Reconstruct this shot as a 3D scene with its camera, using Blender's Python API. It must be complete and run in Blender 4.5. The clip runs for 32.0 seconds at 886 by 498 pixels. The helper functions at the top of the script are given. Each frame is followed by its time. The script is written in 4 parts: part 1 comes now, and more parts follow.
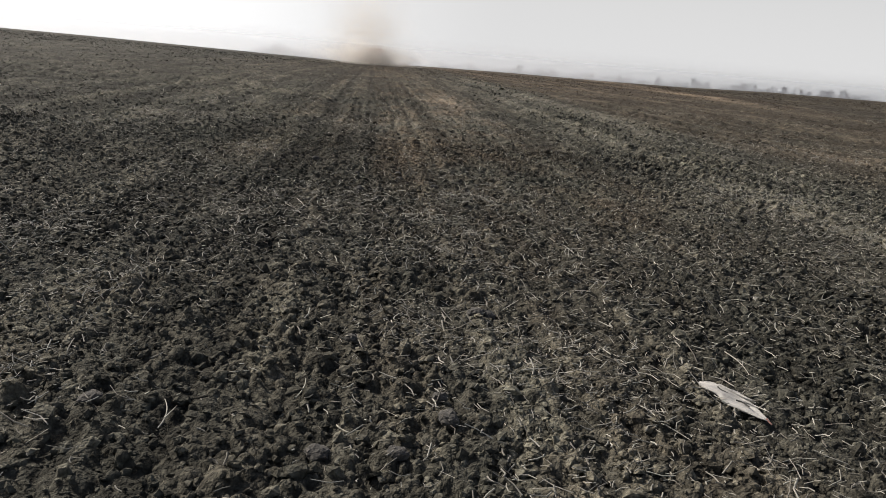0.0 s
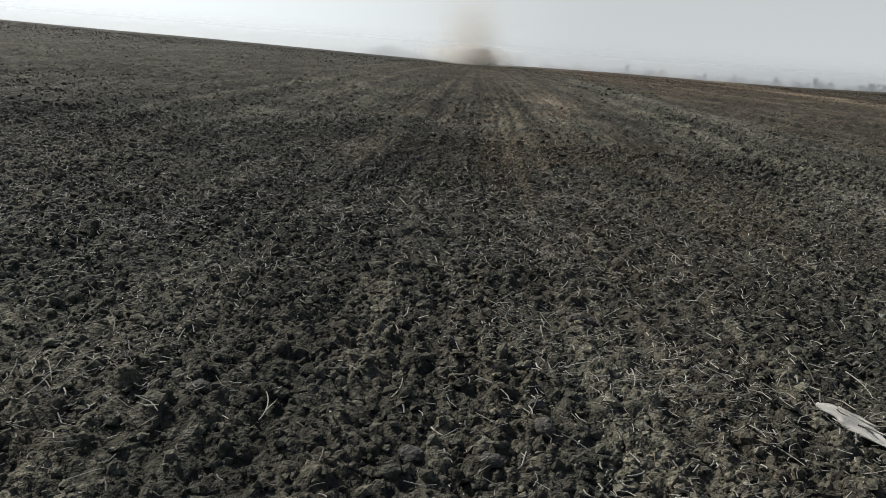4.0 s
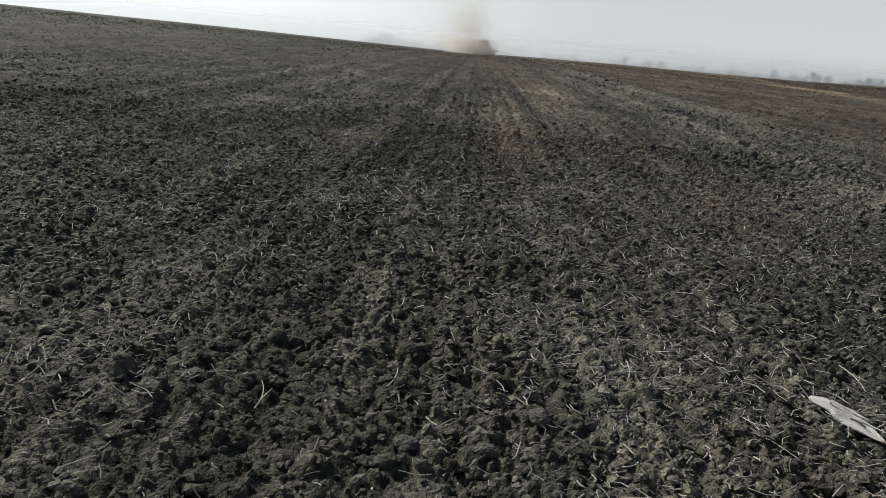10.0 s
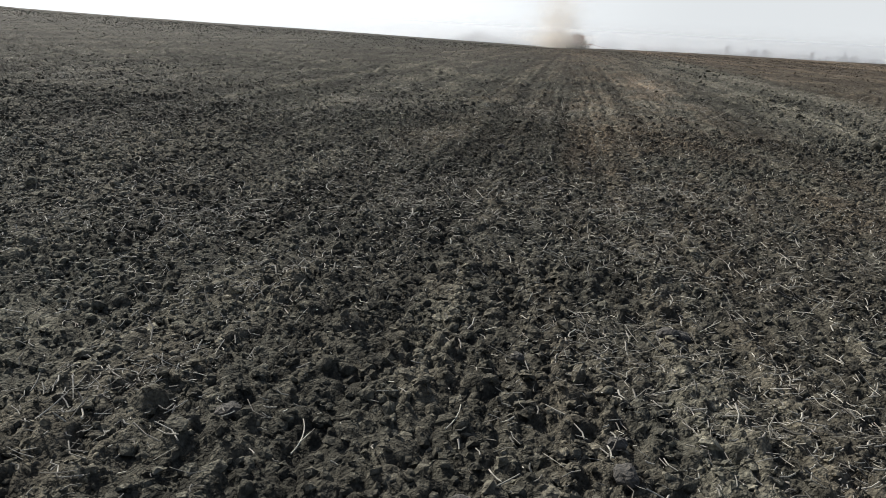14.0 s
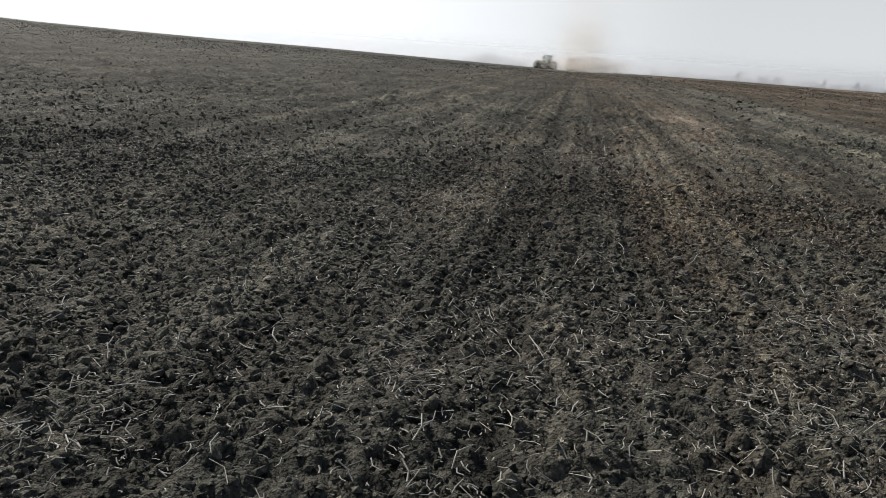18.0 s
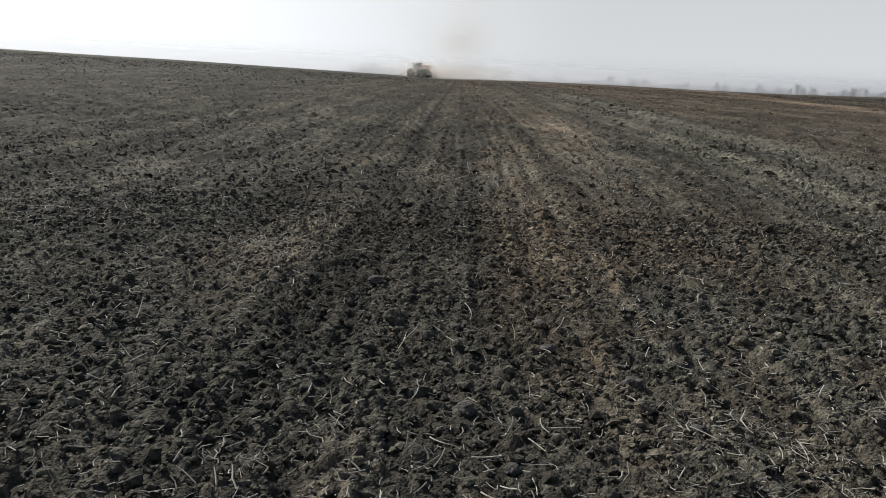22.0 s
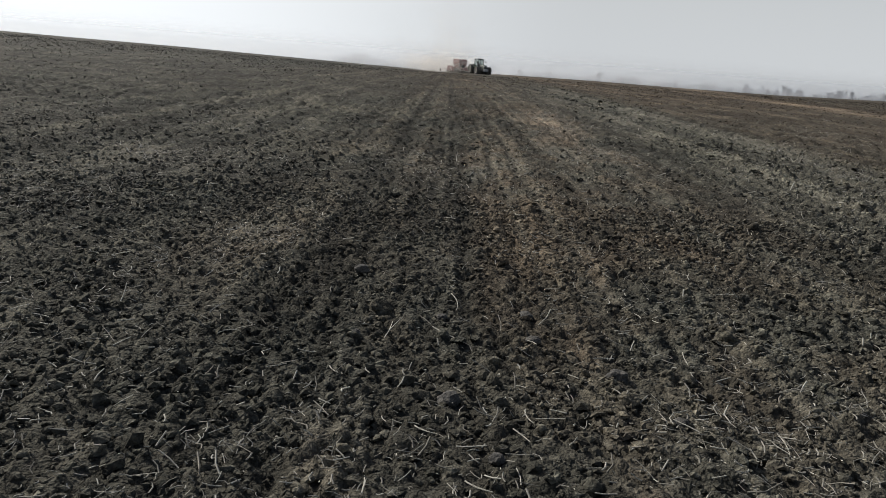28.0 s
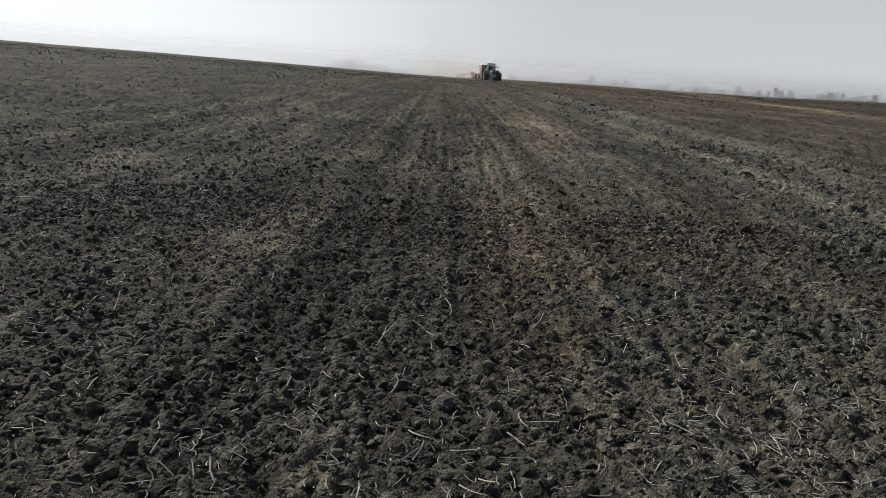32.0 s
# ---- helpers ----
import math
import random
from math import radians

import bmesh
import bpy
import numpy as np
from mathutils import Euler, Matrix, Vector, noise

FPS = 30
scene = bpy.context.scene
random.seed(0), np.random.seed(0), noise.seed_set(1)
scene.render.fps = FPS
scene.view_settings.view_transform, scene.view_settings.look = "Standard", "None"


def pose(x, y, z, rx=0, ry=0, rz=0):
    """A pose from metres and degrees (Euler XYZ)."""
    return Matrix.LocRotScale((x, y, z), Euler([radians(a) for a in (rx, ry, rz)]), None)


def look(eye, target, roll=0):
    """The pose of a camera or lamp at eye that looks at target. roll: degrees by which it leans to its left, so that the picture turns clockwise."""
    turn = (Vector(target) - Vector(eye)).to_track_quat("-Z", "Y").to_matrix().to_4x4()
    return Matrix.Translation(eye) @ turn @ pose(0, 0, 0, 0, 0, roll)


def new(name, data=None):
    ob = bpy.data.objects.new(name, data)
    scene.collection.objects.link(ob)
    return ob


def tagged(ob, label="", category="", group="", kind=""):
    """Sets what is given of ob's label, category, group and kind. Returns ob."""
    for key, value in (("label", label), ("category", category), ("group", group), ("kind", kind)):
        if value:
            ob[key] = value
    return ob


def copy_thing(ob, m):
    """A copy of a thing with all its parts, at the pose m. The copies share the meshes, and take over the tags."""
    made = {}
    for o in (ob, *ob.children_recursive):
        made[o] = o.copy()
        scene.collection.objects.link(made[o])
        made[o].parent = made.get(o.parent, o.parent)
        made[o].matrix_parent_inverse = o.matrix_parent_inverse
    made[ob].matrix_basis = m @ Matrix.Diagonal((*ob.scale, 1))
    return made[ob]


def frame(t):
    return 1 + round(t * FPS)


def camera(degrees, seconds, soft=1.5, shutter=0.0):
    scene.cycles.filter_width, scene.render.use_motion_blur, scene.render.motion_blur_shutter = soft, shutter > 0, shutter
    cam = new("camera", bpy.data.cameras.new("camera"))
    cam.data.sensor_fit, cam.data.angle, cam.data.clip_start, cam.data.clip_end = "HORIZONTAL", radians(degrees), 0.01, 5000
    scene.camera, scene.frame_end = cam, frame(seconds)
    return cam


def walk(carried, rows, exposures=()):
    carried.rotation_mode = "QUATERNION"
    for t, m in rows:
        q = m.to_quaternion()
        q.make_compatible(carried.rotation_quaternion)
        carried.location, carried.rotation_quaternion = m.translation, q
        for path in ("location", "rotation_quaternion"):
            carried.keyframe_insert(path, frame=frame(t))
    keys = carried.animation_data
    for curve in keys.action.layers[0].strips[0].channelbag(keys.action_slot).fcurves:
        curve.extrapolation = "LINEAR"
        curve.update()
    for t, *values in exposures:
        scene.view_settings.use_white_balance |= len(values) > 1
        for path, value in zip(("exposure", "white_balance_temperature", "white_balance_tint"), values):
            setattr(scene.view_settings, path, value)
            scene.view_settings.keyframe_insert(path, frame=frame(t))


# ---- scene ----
# ---- camera ----
PATH = [
    (0, (0.001, -0.045, 1.553), (1.326, 9.554, -0.918), 4.98),
    (0.5, (0.072, -0.018, 1.567), (-0.508, 9.619, -1.037), 3.07),
    (1, (0.042, 0.028, 1.565), (-0.183, 9.666, -1.090), 2.97),
    (1.5, (0.020, 0.012, 1.567), (0.062, 9.683, -0.979), 3.39),
    (2, (0.008, 0.010, 1.558), (-0.009, 9.666, -1.043), 3.81),
    (2.5, (0.009, 0.004, 1.560), (-0.035, 9.666, -1.017), 4.45),
    (3, (0.012, 0.002, 1.560), (-0.029, 9.671, -0.990), 4.34),
    (3.5, (0.009, 0.002, 1.552), (-0.003, 9.663, -1.031), 4.43),
    (5.5, (-0.001, 0.004, 1.553), (0.026, 9.682, -0.967), 5.13),
    (6, (0.000, 0.000, 1.550), (-0.003, 9.666, -1.015), 4.92),
    (6.5, (0.002, 0.012, 1.549), (0.012, 9.666, -1.059), 5.17),
    (7, (-0.003, 0.018, 1.545), (0.019, 9.680, -1.034), 5.14),
    (7.5, (-0.002, 0.016, 1.550), (0.036, 9.674, -1.043), 5.22),
    (8, (0.003, 0.008, 1.552), (0.053, 9.654, -1.084), 5.17),
    (8.5, (0.004, 0.009, 1.546), (0.067, 9.647, -1.118), 5.21),
    (9, (0.003, 0.006, 1.555), (0.091, 9.648, -1.095), 5.28),
    (9.5, (0.001, 0.002, 1.555), (0.075, 9.657, -1.046), 5.37),
    (10, (0.002, 0.005, 1.554), (0.079, 9.634, -1.143), 5.31),
    (10.5, (0.004, 0.007, 1.553), (0.091, 9.633, -1.157), 5.14),
    (11, (-0.001, 0.016, 1.552), (0.122, 9.616, -1.245), 5.16),
    (11.5, (0.024, 0.081, 1.668), (-0.513, 9.735, -0.882), 3.22),
    (12, (0.039, 0.108, 1.737), (-0.620, 9.979, 0.272), 1.55),
    (12.5, (0.050, 0.098, 1.671), (-0.240, 9.985, 0.198), 1.72),
    (13, (0.133, 0.069, 1.556), (-0.410, 9.737, -0.942), 2.46),
    (13.5, (0.158, 0.163, 1.550), (-0.614, 9.773, -1.107), 2.40),
    (14, (0.096, 0.513, 1.513), (-1.044, 10.040, -1.306), 3.26),
    (14.5, (0.061, 0.795, 1.560), (-0.973, 10.306, -1.352), 4.80),
    (15, (0.051, 1.142, 1.541), (-1.450, 10.585, -1.387), 2.54),
    (15.5, (-0.011, 1.476, 1.544), (-1.793, 10.913, -1.243), 3.86),
    (17.5, (-0.360, 3.138, 1.512), (-1.958, 12.612, -1.258), 2.89),
    (18, (-0.468, 3.572, 1.570), (-1.717, 13.152, -1.012), 4.36),
    (18.5, (-0.430, 3.926, 1.554), (-1.193, 13.582, -0.931), 3.47),
    (19, (-0.412, 4.309, 1.565), (-1.222, 13.970, -0.886), 3.34),
    (19.5, (-0.406, 4.728, 1.535), (-0.984, 14.403, -0.927), 3.30),
    (20, (-0.319, 5.047, 1.558), (-0.511, 14.717, -0.982), 4.35),
    (20.5, (-0.112, 5.301, 1.560), (-0.756, 14.983, -0.859), 4.41),
    (21, (-0.042, 5.378, 1.572), (-0.451, 15.109, -0.696), 3.07),
    (21.5, (-0.022, 5.388, 1.566), (-0.006, 15.095, -0.840), 3.13),
    (22, (-0.025, 5.388, 1.559), (0.130, 15.100, -0.817), 3.14),
    (22.5, (-0.026, 5.387, 1.555), (0.126, 15.105, -0.801), 3.42),
    (23, (-0.026, 5.390, 1.551), (0.166, 15.098, -0.844), 3.38),
    (23.5, (-0.041, 5.394, 1.545), (0.155, 15.105, -0.833), 3.64),
    (24, (-0.040, 5.388, 1.543), (0.146, 15.093, -0.860), 3.75),
    (24.5, (-0.037, 5.388, 1.541), (0.169, 15.082, -0.903), 3.65),
    (25, (-0.039, 5.392, 1.539), (0.180, 15.091, -0.888), 3.77),
    (25.5, (-0.033, 5.386, 1.544), (0.253, 15.076, -0.911), 3.58),
    (27.5, (-0.032, 5.385, 1.542), (0.329, 15.085, -0.863), 4.22),
    (28, (-0.036, 5.393, 1.540), (0.312, 15.081, -0.916), 4.60),
    (28.5, (-0.031, 5.390, 1.540), (0.375, 15.066, -0.954), 4.52),
    (29, (-0.035, 5.384, 1.538), (0.330, 15.072, -0.915), 4.50),
    (29.5, (-0.036, 5.378, 1.551), (0.368, 15.074, -0.865), 4.39),
    (30, (-0.028, 5.382, 1.545), (0.367, 15.068, -0.909), 4.17),
    (30.5, (-0.023, 5.379, 1.546), (0.393, 15.069, -0.890), 4.11),
    (31, (-0.028, 5.378, 1.546), (0.345, 15.079, -0.854), 4.27),
    (31.5, (-0.029, 5.382, 1.550), (0.394, 15.077, -0.863), 4.15),
    (32, (-0.027, 5.377, 1.546), (0.389, 15.078, -0.846), 4.12),
]
cam = camera(60.5, 32.0, soft=0.9)
# seconds, stops, white balance and tint: the phone opens up, closes down and shifts its white as it goes
EXPOSURE = [(0, 0.25, 6800, 11), (1.5, 0.12, 6600, 9), (3, 0.0, 6500, 6), (6, 0.0, 6500, 5), (9, 0.06, 6500, 5), (11, 0.1, 6500, 5), (12.3, -0.12, 6500, 5), (13, -0.15, 6500, 5),
            (14, 0.35, 6500, 8), (15, 0.38, 6500, 8), (18, 0.22, 6500, 9), (21, 0.18, 6500, 9), (24, 0.05, 6500, 9), (32, 0.0, 6500, 8)]
walk(cam, [(t, look(eye, target, roll)) for t, eye, target, roll in PATH], EXPOSURE)

# ---- world and sun ----
SUN_AZ, SUN_EL = -48.0, 36.0  # degrees, from +y towards +x, and above the horizon
scene.view_settings.exposure = 0.0
world = bpy.data.worlds.new("hazy_sky")
world.use_nodes = True
wn, wl = world.node_tree.nodes, world.node_tree.links
sky = wn.new("ShaderNodeTexSky")
sky.sky_type, sky.sun_disc = "NISHITA", False
sky.sun_elevation, sky.sun_rotation = radians(SUN_EL), radians(SUN_AZ)
sky.air_density, sky.dust_density, sky.ozone_density, sky.altitude = 1.0, 6.0, 1.5, 150
# haze: it veils the low sky, thins out upwards and is brighter on the side of the sun
sa, se = radians(SUN_AZ), radians(SUN_EL)
TO_SUN = (math.sin(sa) * math.cos(se), math.cos(sa) * math.cos(se), math.sin(se))
where = wn.new("ShaderNodeTexCoord")
toward, glow, tint = wn.new("ShaderNodeVectorMath"), wn.new("ShaderNodeMapRange"), wn.new("ShaderNodeVectorMath")
toward.operation = "DOT_PRODUCT"
toward.inputs[1].default_value = (math.sin(sa) * 0.995, math.cos(sa) * 0.995, 0.1)
wl.new(where.outputs["Generated"], toward.inputs[0])
glow.interpolation_type = "SMOOTHSTEP"
for i, v in ((1, 0.5), (2, 1.0), (3, 1.0), (4, 1.7)):
    glow.inputs[i].default_value = v
wl.new(toward.outputs["Value"], glow.inputs[0])
tint.operation = "SCALE"
tint.inputs[0].default_value = (6.0, 6.2, 6.45)
wl.new(glow.outputs[0], tint.inputs["Scale"])
high, thin, veil = wn.new("ShaderNodeSeparateXYZ"), wn.new("ShaderNodeMapRange"), wn.new("ShaderNodeMixRGB")
wl.new(where.outputs["Generated"], high.inputs[0])
thin.interpolation_type = "SMOOTHSTEP"
for i, v in ((1, 0.02), (2, 0.45), (3, 1.0), (4, 0.03)):
    thin.inputs[i].default_value = v
wl.new(high.outputs[2], thin.inputs[0])
wl.new(thin.outputs[0], veil.inputs[0])
wl.new(sky.outputs[0], veil.inputs[1])
wl.new(tint.outputs[0], veil.inputs[2])
wl.new(veil.outputs[0], wn["Background"].inputs[0])
wn["Background"].inputs[1].default_value = 0.1
scene.world = world
sun = new("sun", bpy.data.lights.new("sun", "SUN"))
sun.data.energy, sun.data.angle, sun.data.color = 5.0, radians(1.2), (1.0, 0.97, 0.93)
sun.matrix_world = look(TO_SUN, (0, 0, 0))


# ---- materials ----
def material(name, base, rough=0.8, metal=0.0, vary=0.3, scale=6.0, bump=0.0, other=None, fine=40.0, islands=False):
    """A surface of one base colour with stains at two scales and fine relief."""
    m = bpy.data.materials.new(name)
    m.use_nodes = True
    n, l = m.node_tree.nodes, m.node_tree.links
    p = n["Principled BSDF"]
    co = n.new("ShaderNodeTexCoord")
    big, small = n.new("ShaderNodeTexNoise"), n.new("ShaderNodeTexNoise")
    big.inputs["Scale"].default_value, small.inputs["Scale"].default_value = scale, fine
    big.inputs["Detail"].default_value = 6
    for k in (big, small):
        l.new(co.outputs["Object"], k.inputs["Vector"])
    ramp = n.new("ShaderNodeValToRGB")
    other = other or [c * (1 - vary) for c in base]
    ramp.color_ramp.elements[0].position, ramp.color_ramp.elements[1].position = 0.35, 0.65
    ramp.color_ramp.elements[0].color = (*other, 1)
    ramp.color_ramp.elements[1].color = (*base, 1)
    l.new(big.outputs[0], ramp.inputs[0])
    grain = n.new("ShaderNodeMixRGB")
    grain.blend_type = "MULTIPLY"
    grain.inputs[0].default_value = vary
    l.new(ramp.outputs[0], grain.inputs[1])
    if islands:
        geo = n.new("ShaderNodeNewGeometry")
        r2 = n.new("ShaderNodeValToRGB")
        r2.color_ramp.elements[0].color, r2.color_ramp.elements[1].color = (0.25, 0.22, 0.19, 1), (1, 1, 1, 1)
        l.new(geo.outputs["Random Per Island"], r2.inputs[0])
        l.new(r2.outputs[0], grain.inputs[2])
        grain.inputs[0].default_value = 0.85
    else:
        l.new(small.outputs[0], grain.inputs[2])
    l.new(grain.outputs[0], p.inputs["Base Color"])
    p.inputs["Roughness"].default_value, p.inputs["Metallic"].default_value = rough, metal
    if bump:
        b = n.new("ShaderNodeBump")
        b.inputs["Strength"].default_value, b.inputs["Distance"].default_value = bump, 0.01
        l.new(small.outputs[0], b.inputs["Height"])
        l.new(b.outputs[0], p.inputs["Normal"])
    return m


def soil_material(name, islands=False):
    m = bpy.data.materials.new(name)
    m.use_nodes = True
    n, l = m.node_tree.nodes, m.node_tree.links
    p = n["Principled BSDF"]
    co = n.new("ShaderNodeTexCoord")

    def noise_at(scale, detail=4.0, stretch=None):
        k = n.new("ShaderNodeTexNoise")
        k.inputs["Scale"].default_value, k.inputs["Detail"].default_value = scale, detail
        if stretch:
            mp = n.new("ShaderNodeMapping")
            mp.inputs["Scale"].default_value = stretch
            l.new(co.outputs["Object"], mp.inputs[0])
            l.new(mp.outputs[0], k.inputs["Vector"])
        else:
            l.new(co.outputs["Object"], k.inputs["Vector"])
        return k.outputs[0]

    def ramp(src, stops):
        r = n.new("ShaderNodeValToRGB")
        while len(r.color_ramp.elements) < len(stops):
            r.color_ramp.elements.new(0.5)
        for e, (at, c) in zip(r.color_ramp.elements, stops):
            e.position, e.color = at, (*c, 1)
        l.new(src, r.inputs[0])
        return r.outputs[0]

    def mix(kind, fac, a, b):
        k = n.new("ShaderNodeMixRGB")
        k.blend_type = kind
        if isinstance(fac, float):
            k.inputs[0].default_value = fac
        else:
            l.new(fac, k.inputs[0])
        l.new(a, k.inputs[1])
        l.new(b, k.inputs[2])
        return k.outputs[0]

    crumbs = ramp(noise_at(34, 8), [(0.3, (0.021, 0.0206, 0.0174)), (0.52, (0.0500, 0.0491, 0.0415)), (0.75, (0.110, 0.1075, 0.0905))])
    dry = ramp(noise_at(0.35, 5), [(0.35, (0.90, 0.92, 0.91)), (0.65, (1.10, 1.08, 1.05))])
    colour = mix("MULTIPLY", 1.0, crumbs, dry)
    tone = n.new("ShaderNodeVertexColor")
    tone.layer_name = "litter"
    split = n.new("ShaderNodeSeparateColor")
    l.new(tone.outputs[0], split.inputs[0])
    chaff = ramp(noise_at(60, 3), [(0.42, (0.085, 0.081, 0.068)), (0.72, (0.29, 0.274, 0.228))])
    # red: share of straw litter mixed into the crust; green: brownness
    colour = mix("MIX", split.outputs[0], colour, chaff)
    brown = n.new("ShaderNodeRGB")
    brown.outputs[0].default_value = (1.21, 0.975, 0.85, 1)
    colour = mix("MULTIPLY", split.outputs[1], colour, brown.outputs[0])
    # blue: how dry and pale the drill rows are
    pale = ramp(split.outputs[2], [(0.0, (0.40, 0.40, 0.40)), (0.5, (1.0, 1.0, 1.0)), (1.0, (2.1, 2.06, 1.98))])
    colour = mix("MULTIPLY", 1.0, colour, pale)
    if not islands:  # soil under the crumbs darkened by colour, standing in for shaded gaps
        colour = mix("MULTIPLY", 1.0, colour, ramp(noise_at(9, 5), [(0.3, (0.55, 0.55, 0.54)), (0.7, (1.25, 1.24, 1.22))]))
    # each crumb's tone is random, on average lighter to imitate sunlit tops
    if islands:
        geo = n.new("ShaderNodeNewGeometry")
        colour = mix("MULTIPLY", 1.0, colour, ramp(geo.outputs["Random Per Island"], [(0.0, (0.75, 0.75, 0.75)), (0.7, (1.35, 1.35, 1.33)), (1.0, (1.9, 1.88, 1.83))]))
    l.new(colour, p.inputs["Base Color"])
    p.inputs["Roughness"].default_value = 0.95
    p.inputs["Specular IOR Level"].default_value = 0.08
    b = n.new("ShaderNodeBump")
    b.inputs["Strength"].default_value, b.inputs["Distance"].default_value = 1.0, (0.010 if islands else 0.016)
    cells = n.new("ShaderNodeTexVoronoi")
    cells.feature, cells.inputs["Scale"].default_value = "SMOOTH_F1", 62
    bend = n.new("ShaderNodeMixRGB")
    bend.blend_type, bend.inputs[0].default_value = "ADD", 0.03
    l.new(co.outputs["Object"], bend.inputs[1])
    l.new(noise_at(60, 2), bend.inputs[2])
    l.new(bend.outputs[0], cells.inputs["Vector"])
    high = n.new("ShaderNodeMath")
    high.operation = "MULTIPLY_ADD"
    high.inputs[1].default_value = -0.9
    l.new(cells.outputs["Distance"], high.inputs[0])
    l.new(noise_at(70, 8), high.inputs[2])
    l.new(high.outputs[0], b.inputs["Height"])
    l.new(b.outputs[0], p.inputs["Normal"])
    return m


SOIL, CLODS = soil_material("tilled_soil"), soil_material("crumbled_soil", True)
STRAW = material("dry_straw", (0.34, 0.325, 0.28), 0.75, vary=0.35, scale=9, islands=True)
CLOD = material("soil_clod", (0.075, 0.070, 0.062), 0.95, vary=0.45, scale=30, bump=0.8, fine=90)
PALE_STRAW = material("pale_straw", (0.31, 0.295, 0.25), 0.7, vary=0.25, scale=20)
HUSK_TIP = material("withered_tip", (0.22, 0.11, 0.09), 0.8, vary=0.3, scale=30)
TEAR = material("dark_torn_fibre", (0.05, 0.047, 0.042), 0.9, vary=0.4, scale=40)
HUSK = material("bleached_husk", (0.40, 0.39, 0.365), 0.8, vary=0.3, scale=16, bump=0.4, fine=120, other=(0.20, 0.195, 0.185))
BARK = material("grey_bark", (0.16, 0.15, 0.14), 0.9, vary=0.3, scale=1.5)
TWIG = material("bare_twigs", (0.15, 0.14, 0.135), 0.9, vary=0.3, scale=1.5)
# green, steel, rubber and red are lightened: distance haze put into their colour
GREEN = material("hazed_dusty_green_paint", (0.095, 0.135, 0.095), 0.7, vary=0.35, scale=2.5, other=(0.14, 0.135, 0.115))
CHARCOAL = material("hazed_grey_steel", (0.13, 0.128, 0.122), 0.7, 0.1, vary=0.3, scale=4)
ROOF = material("dusty_dark_roof", (0.10, 0.105, 0.10), 0.6, vary=0.3, scale=3)
RUBBER = material("hazed_dusty_rubber", (0.085, 0.080, 0.073), 0.95, vary=0.3, scale=5, other=(0.15, 0.138, 0.12))
RIM = material("pale_rim_paint", (0.34, 0.32, 0.22), 0.55, vary=0.3, scale=4)
RED = material("hazed_red_paint", (0.38, 0.19, 0.18), 0.75, vary=0.3, scale=2.2, other=(0.40, 0.29, 0.27))
STEEL = material("worn_steel", (0.30, 0.29, 0.28), 0.45, 0.8, vary=0.4, scale=5)
GREY = material("pale_grey_paint", (0.42, 0.43, 0.42), 0.55, vary=0.25, scale=4)
LENS = material("headlight_lens", (0.75, 0.76, 0.74), 0.15, vary=0.1, scale=4)
ORANGE = material("amber_plastic", (0.75, 0.30, 0.03), 0.35, vary=0.15, scale=4)


def dust_material():
    """Backlit flakes of dry soil: light comes through them as well as off them."""
    m = material("brown_dust", (0.78, 0.742, 0.69), 1.0, vary=0.12, scale=0.5)
    n, l = m.node_tree.nodes, m.node_tree.links
    thru, both = n.new("ShaderNodeBsdfTranslucent"), n.new("ShaderNodeMixShader")
    thru.inputs[0].default_value = (0.80, 0.762, 0.71, 1)
    l.new(n["Principled BSDF"].outputs[0], both.inputs[1])
    l.new(thru.outputs[0], both.inputs[2])
    l.new(both.outputs[0], n["Material Output"].inputs[0])
    return m


DUST = dust_material()


def glass_material():
    m = bpy.data.materials.new("tinted_cab_glass")
    m.use_nodes = True
    p = m.node_tree.nodes["Principled BSDF"]
    p.inputs["Base Color"].default_value = (0.62, 0.68, 0.66, 1)
    p.inputs["Roughness"].default_value = 0.05
    p.inputs["Transmission Weight"].default_value = 1.0
    p.inputs["IOR"].default_value = 1.45
    return m


def mist_material(strength):
    """Thin ground mist: mostly see-through, thinning out upwards and with a ragged edge."""
    m = bpy.data.materials.new("ground_mist")
    m.use_nodes = True
    n, l = m.node_tree.nodes, m.node_tree.links
    n.remove(n["Principled BSDF"])
    co = n.new("ShaderNodeTexCoord")
    xyz = n.new("ShaderNodeSeparateXYZ")
    l.new(co.outputs["Object"], xyz.inputs[0])
    fall = n.new("ShaderNodeMapRange")
    fall.interpolation_type = "SMOOTHERSTEP"
    for i, v in ((1, 15.0), (2, -9.0), (3, 0.0), (4, strength)):
        fall.inputs[i].default_value = v
    l.new(xyz.outputs[2], fall.inputs[0])
    clear, white, both = n.new("ShaderNodeBsdfTransparent"), n.new("ShaderNodeBsdfTranslucent"), n.new("ShaderNodeMixShader")
    diffuse, add = n.new("ShaderNodeBsdfDiffuse"), n.new("ShaderNodeMixShader")
    white.inputs[0].default_value = diffuse.inputs[0].default_value = (0.74, 0.76, 0.80, 1)
    l.new(white.outputs[0], add.inputs[1])
    l.new(diffuse.outputs[0], add.inputs[2])
    l.new(fall.outputs[0], both.inputs[0])
    l.new(clear.outputs[0], both.inputs[1])
    l.new(add.outputs[0], both.inputs[2])
    l.new(both.outputs[0], n["Material Output"].inputs[0])
    return m


GLASS = glass_material()


